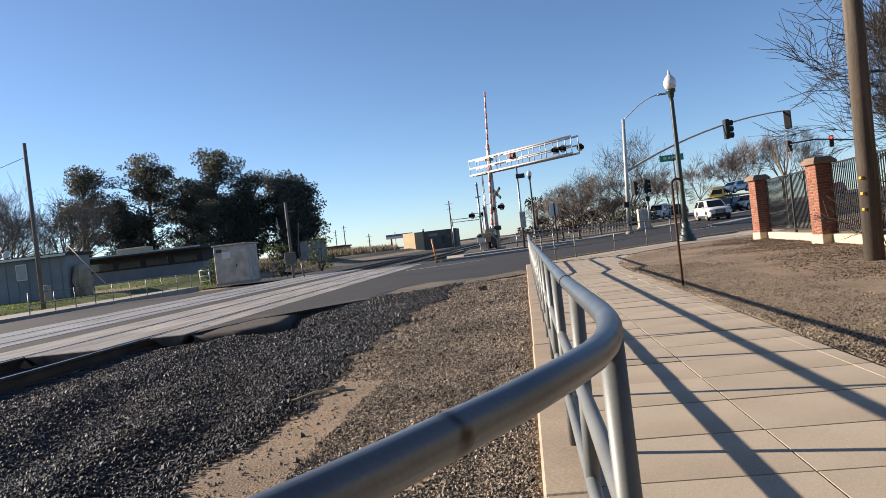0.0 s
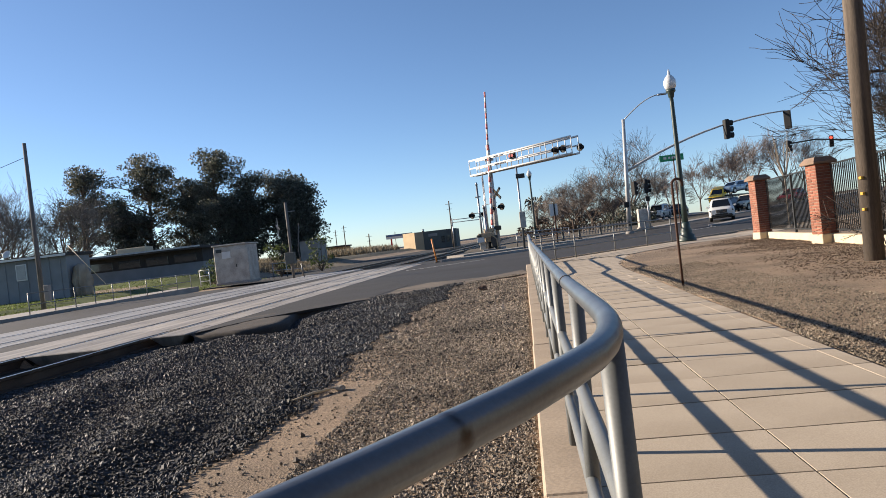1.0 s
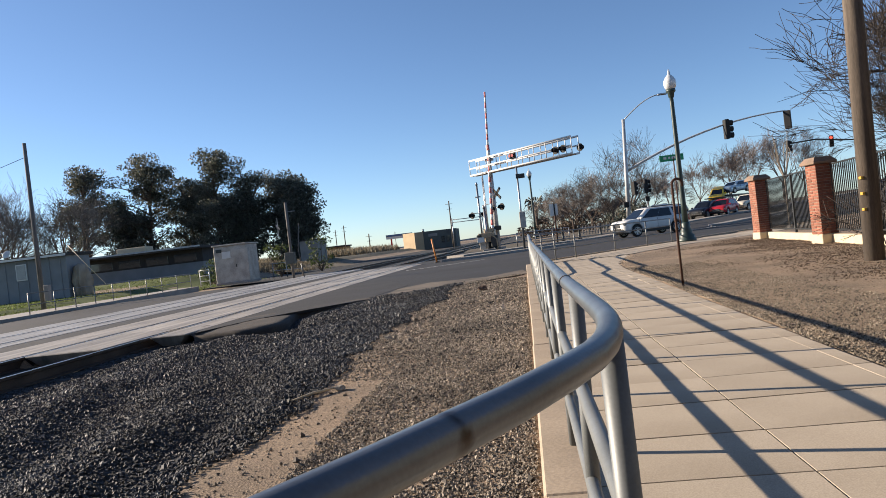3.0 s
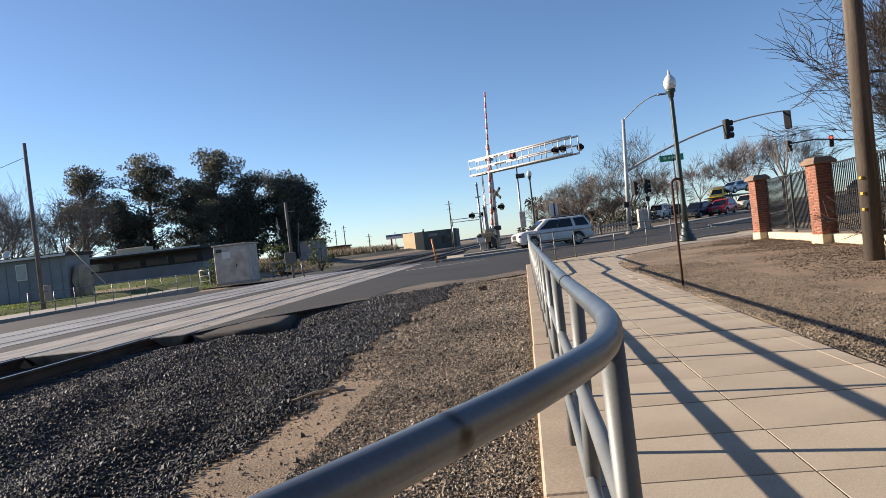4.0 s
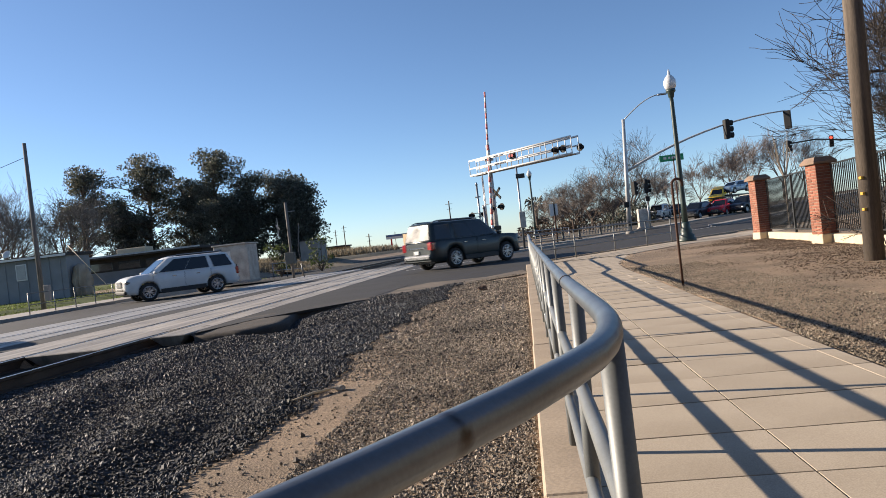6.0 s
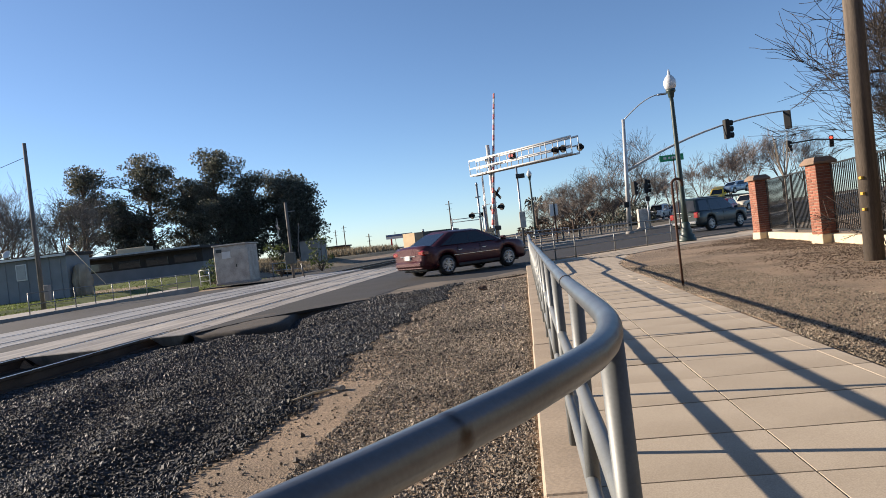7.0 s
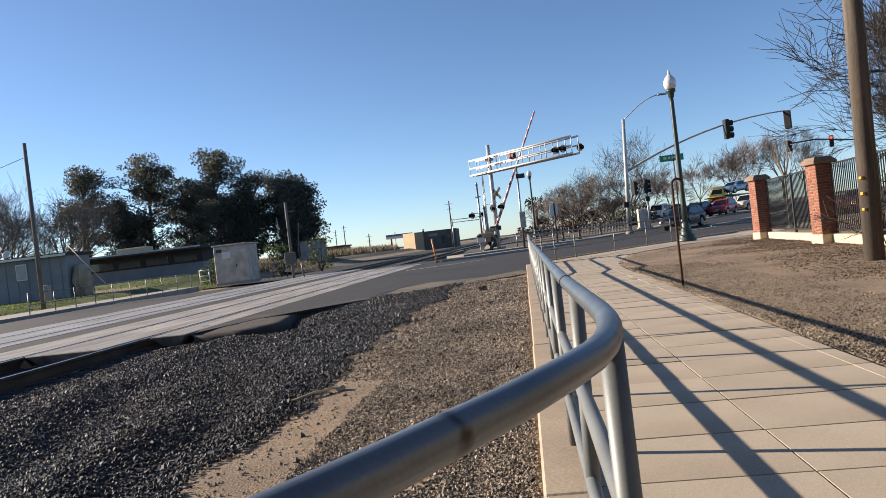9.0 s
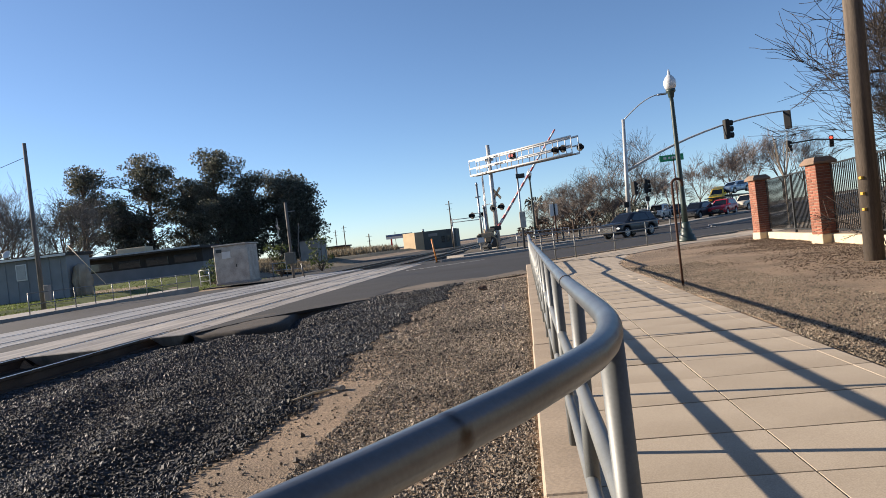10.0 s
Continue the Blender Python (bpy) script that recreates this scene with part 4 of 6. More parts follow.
def along(points, t):
    """Smooth place on a timed path of (t, x, y)."""
    if t <= points[0][0]:
        a, b = points[0], points[1]
    elif t >= points[-1][0]:
        a, b = points[-2], points[-1]
    else:
        for i in range(len(points) - 1):
            if points[i][0] <= t <= points[i + 1][0]:
                break
        p = [Vector(points[max(0, min(len(points) - 1, i + d))][1:]) for d in (-1, 0, 1, 2)]
        h = [points[max(0, min(len(points) - 1, i + d))][0] for d in (-1, 0, 1, 2)]
        m1 = (p[2] - p[0]) / max(1e-3, h[2] - h[0])
        m2 = (p[3] - p[1]) / max(1e-3, h[3] - h[1])
        d = h[2] - h[1]
        u = (t - h[1]) / d
        return (2 * u ** 3 - 3 * u * u + 1) * p[1] + (u ** 3 - 2 * u * u + u) * d * m1 + (3 * u * u - 2 * u ** 3) * p[2] + (u ** 3 - u * u) * d * m2
    u = (t - a[0]) / (b[0] - a[0])
    return Vector(a[1:]) + (Vector(b[1:]) - Vector(a[1:])) * u


def drive(car, points, heading0):
    """Key a car along its timed path, and turn its wheels."""
    rows, spins = [], []
    last, turned, head = along(points, 0.0), 0.0, heading0
    r = car["tyre_radius"]
    for f in range(0, 301):
        t = f / 30
        p = along(points, t)
        step = (p - last).length
        ahead = along(points, t + 0.12) - along(points, t - 0.12)
        if ahead.length > 0.12:
            want = math.degrees(math.atan2(ahead.y, ahead.x))
            diff = (want - head + 180) % 360 - 180
            head += diff if f == 0 else max(-6, min(6, diff))
        turned += min(80.0, math.degrees(step / r))
        last = p
        z = rise(RD.x * p.x + RD.y * p.y)
        tilt = -math.degrees(math.atan(0.026)) * math.cos(radians(head - 47)) if RD.x * p.x + RD.y * p.y > 47 else 0
        if f % 3 == 0:
            rows.append((t, pose(p.x, p.y, z, 0, tilt, head)))
        spins.append((t, turned))
    walk(car, rows)
    for w in [c for c in car.children if c.name.startswith("wheel")]:
        at = w.location.copy()
        walk(w, [(t, pose(at.x, at.y, at.z, 0, a, 0)) for t, a in spins])


def lane(n, rows):
    return [(t, (RD * s + RN * n).x, (RD * s + RN * n).y) for t, s in rows]


CARS = {}


def build_cars():
    CARS["white"] = make_car("suv", "white three-row SUV crossing the tracks", "car", CAR_WHITE, SUV)
    CARS["dark"] = make_car("suv", "large dark grey-green SUV driving over the crossing", "car", CAR_DARK, TALLSUV)
    CARS["maroon"] = make_car("sedan", "maroon four-door sedan driving over the crossing", "car", CAR_MAROON, SEDAN)
    CARS["queue"] = make_car("suv", "dark SUV waiting at the junction", "car", CAR_NAVY, SMALLSUV)
    CARS["red"] = make_car("suv", "bright red small SUV waiting at the junction", "car", CAR_RED, SMALLSUV)
    CARS["navy"] = make_car("suv", "navy small SUV with its headlights lit turning at the junction", "car", CAR_NAVY, SMALLSUV, True)

    def spot(x, y, head, z=0.0):
        return pose(x, y, rise(RD.x * x + RD.y * y) + z, 0, 0, head)
    make_car("van", "silver-white van waiting in the side street", "van", CAR_WHITE, TALLSUV, at=spot(17.1, 92, 245))
    make_car("suv", "dark SUV waiting in the side street", "car", CAR_NAVY, SMALLSUV, at=spot(20.3, 96, 245))
    make_car("pickup_truck", "cream pickup truck with chrome trim beside the car transporter", "pickup truck", CAR_CREAM, PICKUP, at=spot(25.0, 82, 225))
    tz = rise(RD.x * 24 + RD.y * 87)
    make_car("coupe", "yellow car on the upper deck of a transporter", "car", CAR_YELLOW, SEDAN, at=pose(24.2, 90.6, tz + 1.62, 0, 14, 246))
    make_car("coupe", "pale blue car on the upper deck of a transporter", "car", CAR_SKY, SEDAN, at=pose(26.5, 91.8, tz + 2.25, 0, 3, 222))
    tr = thing("car_transporter", "dark steel car transporter trailer with an upper deck", "trailer", at=pose(25.6, 91.2, tz, 0, 0, 236))
    box_part("lower_deck", tr, M_BLACKIRON, (-1.5, 0, 0.95), (11, 2.4, 0.18), 0.02)
    box_part("upper_deck", tr, M_BLACKIRON, (-2.0, 0, 2.02), (9, 2.3, 0.14), 0.02)
    box_part("ramp", tr, M_BLACKIRON, (3.4, 0, 1.82), (4, 2.3, 0.12), 0.02)
    for x in (-6, -3, 0, 2.4):
        for y in (-1.15, 1.15):
            box_part("upright", tr, M_BLACKIRON, (x, y, 1.45), (0.12, 0.10, 1.1), 0.01)
    for x in (-4.5, -3.4):
        for y in (-1.0, 1.0):
            tube_part("wheel", tr, M_TYRE, [(x, y - 0.14, 0.48), (x, y + 0.14, 0.48)], 0.48, 20)


# ---- level crossing gate, cantilever and signals ----
PIVOT = Vector((-2.4, 55.6, 1.15))
ARM_WAY = radians(40)
M_LENS = mat("dark_red_lens", (0.12, 0.010, 0.010), None, 6, 60, 0.4, 0.0)
M_LENSLIT = mat("lit_red_lens", (0.7, 0.03, 0.02), None, 6, 60, 0.2, 0.0, emit=(1.0, 0.06, 0.03), power=1.5)
M_LENSRED = mat("red_lens", (0.40, 0.03, 0.025), None, 6, 60, 0.3, 0.0)
M_TAN = mat("tan_gate_machine", (0.42, 0.32, 0.20), (0.34, 0.26, 0.17), 3, 60, 0.6, 0.1)
M_PALERED = mat("pale_red_sheeting", (0.58, 0.13, 0.12), (0.62, 0.20, 0.18), 3, 60, 0.6, 0.0)
M_ORANGE = mat("orange_plastic", (0.75, 0.26, 0.04), (0.62, 0.22, 0.05), 3, 60, 0.5, 0.1)
M_GREENSIGN = mat("green_sign_sheet", (0.03, 0.36, 0.15), None, 2, 60, 0.35, 0.0, vary=0.05)
M_SILVERBOX = mat("weathered_beige_metal", (0.56, 0.52, 0.46), (0.36, 0.33, 0.29), 1.6, 25, 0.7, 0.25, vary=0.25)


def flasher(parent, at, face, lit=False):
    """A crossing lamp: round black target, hooded red lens; face is the way it looks."""
    f = Vector(face).normalized()
    at = Vector(at)
    bm = bmesh.new()
    add_tube(bm, [at, at + f * 0.03], 0.28, 20)
    target = part("target", bm, M_BLACK, parent)
    bm = bmesh.new()
    add_tube(bm, [at - f * 0.18, at + f * 0.05], 0.13, 16)
    part("housing", bm, M_BLACK, target)
    bm = bmesh.new()
    add_tube(bm, [at + f * 0.05, at + f * 0.07], 0.11, 16)
    part("lens", bm, M_LENSLIT if lit else M_LENS, target)
    bm = bmesh.new()
    add_tube(bm, [at + f * 0.04 + Vector((0, 0, 0.03)), at + f * 0.32 + Vector((0, 0, 0.01))], 0.145, 14, False)
    part("hood", bm, M_BLACK, target)


def build_gate():
    can = thing("crossing_cantilever", "white-painted cantilever truss with crossing lamps on a silver mast", "crossing signal")
    mx, my = -2.06, 56.3
    way = Vector((7.9, -8.0, 0)).normalized()
    tube_part("mast", can, M_SILVERPAINT, [(mx, my, 0.1), (mx, my, 8.35)], [0.19, 0.15], 16)
    tube_part("footing", can, M_GREYCON, [(mx, my, -0.2), (mx, my, 0.25)], 0.55, 16)
    start = Vector((mx, my, 0)) - way * 2.0
    end = Vector((mx, my, 0)) + way * 8.9
    side = Vector((-way.y, way.x, 0)) * 0.38
    for s in (-1, 1):
        for z in (6.2, 6.75, 7.38):
            tube_part("chord", can, M_WHITEPAINT, [start + side * s + Vector((0, 0, z)), end + side * s + Vector((0, 0, z))], 0.075 if z != 6.75 else 0.06, 8)
        for k in range(10):
            p = start + (end - start) * (k / 9) + side * s
            tube_part("upright", can, M_WHITEPAINT, [p + Vector((0, 0, 6.2)), p + Vector((0, 0, 7.38))], 0.035, 6)
    box_part("walk_grating", can, M_GALV, (0, 0, 6.16), ((end - start).length, 0.7, 0.05), 0.0, "", Matrix.Translation((start + end) / 2) @ Matrix.Rotation(math.atan2(way.y, way.x), 4, "Z"))
    for z in (6.2, 7.2):
        box_part("clamp", can, M_GALV, (mx, my, z), (0.7, 0.7, 0.16), 0.02)
    # ladder
    for s in (-0.2, 0.2):
        tube_part("ladder_side", can, M_GALV, [(mx - 0.65, my + s, 0.6), (mx - 0.65, my + s, 6.4)], 0.025, 6)
    for k in range(19):
        tube_part("rung", can, M_GALV, [(mx - 0.65, my - 0.2, 0.8 + 0.3 * k), (mx - 0.65, my + 0.2, 0.8 + 0.3 * k)], 0.014, 5)
    east = (RD.x, RD.y, 0)
    west = (-RD.x, -RD.y, 0)
    p = end - way * 0.4
    for d, f in ((0.35, east), (-0.25, west), (-0.95, west)):
        flasher(can, p + way * d + Vector(f) * 0.55 + Vector((0, 0, 6.62)), f)
    lampbox = start + way * 4.75
    bm = bmesh.new()
    add_box(bm, 0, 0, 0, 0.62, 0.20, 0.42, Matrix.Translation(lampbox + way * 0.35 + Vector(west) * 0.45 + Vector((0, 0, 7.0))) @ Matrix.Rotation(math.atan2(way.y, way.x), 4, "Z"), 0.04)
    case = part("lamp_case", bm, M_BLACK, can, "dark lamp case")
    for d in (0.20, 0.50):
        q = lampbox + way * d + Vector(west) * 0.60 + Vector((0, 0, 7.0))
        tube_part("lens", case, M_LENSRED if d < 0.6 else M_LENS, [q, q + Vector(west) * 0.05], 0.12, 14)
    for sx in (-0.5, 0.6):
        flasher(can, (mx + 0.2 + sx * 0.7, my - 0.5 - sx * 0.7, 3.35), west if sx > 0 else east)
    tube_part("lamp_bar", can, M_GALV, [(mx - 0.3, my, 3.35), (mx + 0.75, my - 0.8, 3.35)], 0.04, 8)
    for a in (45, -45):
        bm = bmesh.new()
        add_box(bm, 0, 0, 0, 1.2, 0.02, 0.22, Matrix.Translation((mx + 0.30, my - 0.35, 4.45)) @ Matrix.Rotation(radians(47 + 90), 4, "Z") @ Matrix.Rotation(radians(a), 4, "Y"), 0.0)
        part("crossbuck", bm, M_BLACK, can, "crossbuck seen from its dark back")
    # gate machine
    gate = thing("crossing_gate", "tan gate machine with counterweights on a silver stand", "crossing gate")
    px, py = PIVOT.x, PIVOT.y
    tube_part("stand", gate, M_GALV, [(px - 0.45, py - 0.2, 0.0), (px - 0.45, py - 0.2, 3.4)], 0.09, 12)
    box_part("machine", gate, M_TAN, (px - 0.35, py, 1.15), (0.62, 0.6, 0.85), 0.06)
    box_part("notice", gate, M_WHITEPAINT, (px - 0.95, py - 0.45, 0.95), (0.55, 0.04, 0.4), 0.01, "", None)
    box_part("stand_base", gate, M_GREYCON, (px - 0.35, py, 0.05), (1.0, 1.0, 0.3), 0.03)
    for dy in (-0.36, 0.36):
        box_part("counterweight_arm", gate, M_TAN, (px - 0.5, py + dy, 1.25), (1.25, 0.08, 0.42), 0.04)
        box_part("side_weight", gate, M_BLACKIRON, (px - 1.05, py + dy, 1.05), (0.42, 0.14, 0.6), 0.05)
    box_part("arm_cover", gate, M_TAN, (px - 0.25, py, 1.62), (0.85, 0.5, 0.32), 0.08)
    tube_part("bell", gate, M_GALV, [(px - 0.45, py - 0.2, 3.4), (px - 0.45, py - 0.2, 3.6)], [0.16, 0.04], 12)
    tube_part("lower_post", gate, M_BLACKIRON, [(px - 0.35, py, 0.1), (px - 0.35, py, 0.9)], 0.16, 12)
    box_part("relay_box", gate, M_SILVERBOX, (px - 0.85, py + 0.1, 0.55), (0.5, 0.4, 0.7), 0.03)
    box_part("control_case", gate, M_BLACKIRON, (px + 0.25, py + 0.4, 1.75), (0.9, 0.5, 0.35), 0.04)
    box_part("motor_case", gate, M_BLACKIRON, (px + 0.1, py - 0.15, 0.75), (0.55, 0.5, 0.9), 0.05)
    tube_part("conduit", gate, M_TAN, [(px + 0.3, py - 0.4, 0.0), (px + 0.3, py - 0.4, 0.9), (px - 0.1, py - 0.4, 1.3)], 0.05, 8)
    arm = thing("gate_arm", "red and white striped crossing gate arm", "gate arm")
    CARS["arm"] = arm
    L = 11.4
    k, z = 0, 0.45
    while z < L:
        q = min(z + 0.42, L)
        w0, w1 = 0.12 - 0.05 * z / L, 0.12 - 0.05 * q / L
        bm = bmesh.new()
        add_tube(bm, [(0, 0, z), (0, 0, q)], [w0, w1], 4)
        part("stripe", bm, M_PALERED if k % 2 else M_WHITEPAINT, arm)
        z, k = q, k + 1
    for sy in (-0.28, 0.28):
        bm = bmesh.new()
        add_box(bm, 0, sy, -0.35, 0.10, 0.05, 1.8, None, 0.01)
        part("support_channel", bm, M_GALV, arm)
    box_part("counterweight", arm, M_BLACKIRON, (0, 0, -1.0), (0.35, 0.75, 0.4), 0.03)
    # a second lamp post beyond, facing the other lanes
    x2, y2 = -3.5, 60.2
    second = thing("crossing_signal", "silver crossing signal post with two black hooded lamps", "crossing signal")
    tube_part("post", second, M_GALV, [(x2, y2, -0.1), (x2, y2, 5.7)], 0.085, 12)
    tube_part("lamp_bar", second, M_GALV, [(x2 - 0.65, y2, 3.25), (x2 + 0.45, y2, 3.25)], 0.035, 8)
    for dx in (-0.62, 0.42):
        flasher(second, (x2 + dx, y2 - 0.1, 3.08), west)
    tube_part("finial", second, M_GALV, [(x2, y2, 5.6), (x2, y2, 5.85)], [0.12, 0.04], 10)
    box_part("bell", second, M_GALV, (x2, y2, 4.6), (0.5, 0.1, 0.1), 0.03)
    third = thing("raised_gate", "second gate arm standing upright beyond the mast", "gate arm")
    tube_part("arm", third, M_GALV, [(-3.06, 62, 0.1), (-3.06, 62, 6.35)], [0.09, 0.05], 8)
    tube_part("lamp_bar", third, M_GALV, [(-3.3, 61.8, 3.9), (-1.9, 58.5, 3.9)], 0.03, 6)
    o = thing("delineator_post", "orange plastic delineator post leaning over", "delineator")
    tube_part("tube", o, M_ORANGE, [(-5.05, 40.0, -0.02), (-5.22, 40.0, 1.38)], 0.045, 12)
    tube_part("foot", o, M_BLACK, [(-5.05, 40.0, -0.02), (-5.05, 40.0, 0.05)], 0.16, 14)


def signal_head(parent, at, face, red=False, n=3, size=1.0):
    """Three lenses in a black housing, each under its visor."""
    f = Vector(face).normalized()
    ang = math.atan2(f.y, f.x)
    m = Matrix.Translation(at) @ Matrix.Rotation(ang, 4, "Z") @ Matrix.Scale(size, 4)
    bm = bmesh.new()
    add_box(bm, 0, 0, 0, 0.26, 0.40, 0.38 * n, m, 0.03)
    head = part("signal_head", bm, M_BLACK, parent)
    for k in range(n):
        z = 0.36 * ((n - 1) / 2 - k)
        bm = bmesh.new()
        add_tube(bm, [m @ Vector((0.12, 0, z)), m @ Vector((0.36, 0, z - 0.02))], 0.165 * size, 14, False)
        part("visor", bm, M_BLACK, head)
        bm = bmesh.new()
        add_tube(bm, [m @ Vector((0.12, 0, z)), m @ Vector((0.16, 0, z))], 0.14 * size, 14)
        part("lens", bm, M_LENSLIT if (red and k == 0) else M_BLACK, head)


def build_signals():
    sig = bpy.data.objects["traffic_signal"]
    away, toward = (0.75, 0.66, 0), (-0.55, -0.83, 0)
    signal_head(sig, (17.18, 59.9, 7.6), (0.96, 0.12, 0), size=1.38)
    signal_head(sig, (22.07, 60.25, 7.78), (0.5, 0.86, 0), size=1.3)
    signal_head(sig, (10.36, 60.0, 3.8), (1, 0.1, 0))
    signal_head(sig, (9.4, 60.1, 3.75), away, n=3)
    box_part("pedestrian_signal", sig, M_BLACK, (8.55, 59.45, 2.45), (0.42, 0.3, 0.45), 0.03)
    box_part("call_box", sig, M_BLACKIRON, (8.62, 59.4, 0.9), (0.2, 0.2, 0.35), 0.02)
    pp = thing("pedestrian_post", "thin steel post with a small pedestrian signal", "signal post")
    tube_part("post", pp, M_GALV, [(10.6, 61.5, 0.2), (10.6, 61.5, 2.9)], 0.05, 10)
    box_part("signal_box", pp, M_BLACK, (10.62, 61.3, 2.80), (0.35, 0.25, 0.4), 0.03)
    far = thing("traffic_signal", "dark mast arm signal showing red beyond the fence", "traffic signal")
    tube_part("mast", far, M_BLACKIRON, [(34.7, 76, 0.6), (34.7, 76, 8.0)], [0.16, 0.12], 10)
    tube_part("arm", far, M_BLACKIRON, [(27.0, 75, 7.0), (30, 75.2, 7.15), (34.7, 76, 6.6)], 0.07, 8)
    signal_head(far, (31.4, 75.0, 6.75), (-0.4, -0.9, 0), True)
    signal_head(far, (27.2, 74.9, 6.75), (1, 0.3, 0))
    cab = thing("control_cabinet", "light grey traffic control cabinet on the pavement", "cabinet")
    box_part("case", cab, M_SILVERBOX, (10.5, 63.5, 1.2), (1.0, 0.8, 1.7), 0.04)
    box_part("door", cab, M_SILVERBOX, (10.45, 63.08, 1.2), (0.85, 0.04, 1.5), 0.01)
    box_part("plinth", cab, M_GREYCON, (10.5, 63.5, 0.3), (1.2, 1.0, 0.3), 0.03)
    st = thing("street_sign", "green street name sign on a dark post", "street sign")
    tube_part("post", st, M_RUST, [(8.95, 42, -0.1), (8.95, 42, 4.45)], 0.035, 8)
    box_part("blade", st, M_GREENSIGN, (8.85, 42, 4.42), (1.35, 0.03, 0.36), 0.01, "", None)
    for k, w in enumerate((0.16, 0.12, 0.22, 0.14)):
        box_part("legend_bar", st, M_WHITEPAINT, (8.48 + 0.24 * k, 41.98, 4.43), (w, 0.012, 0.13), 0.0)
    sp = thing("road_sign", "white rectangular sign on a brown post", "road sign")
    tube_part("post", sp, M_RUST, [(2.5, 55, 0.0), (2.5, 55, 3.05)], 0.06, 8)
    box_part("panel", sp, M_WHITEPAINT, (2.46, 54.9, 2.62), (0.62, 0.03, 0.9), 0.01)
    box_part("panel_mark", sp, M_BLACK, (2.52, 54.87, 2.62), (0.10, 0.02, 0.9), 0.0)
    gp = thing("camera_pole", "slim grey pole with a grey box and a small panel", "pole")
    tube_part("shaft", gp, M_GALV, [(-0.05, 50, 0.0), (0.0, 50, 5.75)], [0.085, 0.06], 12)
    box_part("solar_panel", gp, M_BLACKIRON, (0.2, 49.9, 5.1), (0.62, 0.35, 0.30), 0.02)
    box_part("equipment_box", gp, M_SILVERBOX, (0.04, 49.8, 2.05), (0.42, 0.3, 1.12), 0.03)
    l2 = copy_thing(bpy.data.objects["street_lamp"], pose(1.25, 75, 0.55))
    l2.scale = (1.05, 1.05, 1.05)


def posts_with_fences():
    # pipe fence on the left pavement and the far pavement's low fence
    f = thing("pipe_fence", "thin grey pipe fence beside the pavement", "fence")
    ys = [25.5, 27.2, 28.7, 30.3, 31.9, 33.6, 35.4, 37.2, 39.2, 41.2]
    for y in ys:
        tube_part("post", f, M_PAINTGREY, [(-19.4 - 0.07 * (y - 27), y, 0), (-19.4 - 0.07 * (y - 27), y, 0.98)], 0.021, 8)
    for z in (0.5, 0.95):
        tube_part("bar", f, M_PAINTGREY, [(-19.4 - 0.07 * (y - 27), y, z) for y in (ys[0], ys[-1])], 0.02, 6)
    f3 = thing("pipe_fence", "thin grey pipe fence past the metal shed", "fence")
    for x, y in ((-16.9, 46), (-15.6, 45), (-14.1, 43.5)):
        tube_part("post", f3, M_GALV, [(x, y, 0), (x, y, 1.0)], 0.03, 8)
    for z in (0.5, 0.98):
        tube_part("bar", f3, M_GALV, [(-17.2, 46.2, z), (-14.1, 43.5, z)], 0.022, 6)
    g = thing("picket_fence", "low white rail fence by the park", "fence")
    for k in range(17):
        p = Vector((5.4 + 0.28 * k, 66 + 0.1 * k, 0.3))
        box_part("picket", g, M_GREYCON, (p.x, p.y, 0.75), (0.09, 0.05, 0.85), 0.01)
    for z in (0.55, 1.0):
        box_part("rail", g, M_GREYCON, (7.5, 66.75, z), (4.6, 0.05, 0.08), 0.01, "", None)
    for x, y in ((3.1, 58), (4.6, 60.2), (6.6, 62.6)):
        b = thing("bollard", "dark iron bollard on the far pavement", "bollard", "bollards")
        bm = bmesh.new()
        add_lathe(bm, [(0.16, 0.1), (0.16, 0.25), (0.10, 0.35), (0.09, 1.0), (0.12, 1.05), (0.10, 1.2), (0.03, 1.25)], 12, (x, y, 0))
        part("shaft", bm, M_BLACKIRON, b)
    far = thing("steel_fence", "far pipe fence round the crossing corner", "fence")
    pts = [(-0.6, 57.5), (0.9, 58.4), (2.4, 60.5), (3.9, 62.5)]
    for x, y in pts:
        tube_part("post", far, M_GALV, [(x, y, 0), (x, y, 1.2)], 0.04, 8)
    for z in (0.4, 0.8, 1.18):
        tube_part("bar", far, M_GALV, [(x, y, z) for x, y in pts], 0.03, 6)


build_cars()
build_gate()
build_signals()
posts_with_fences()

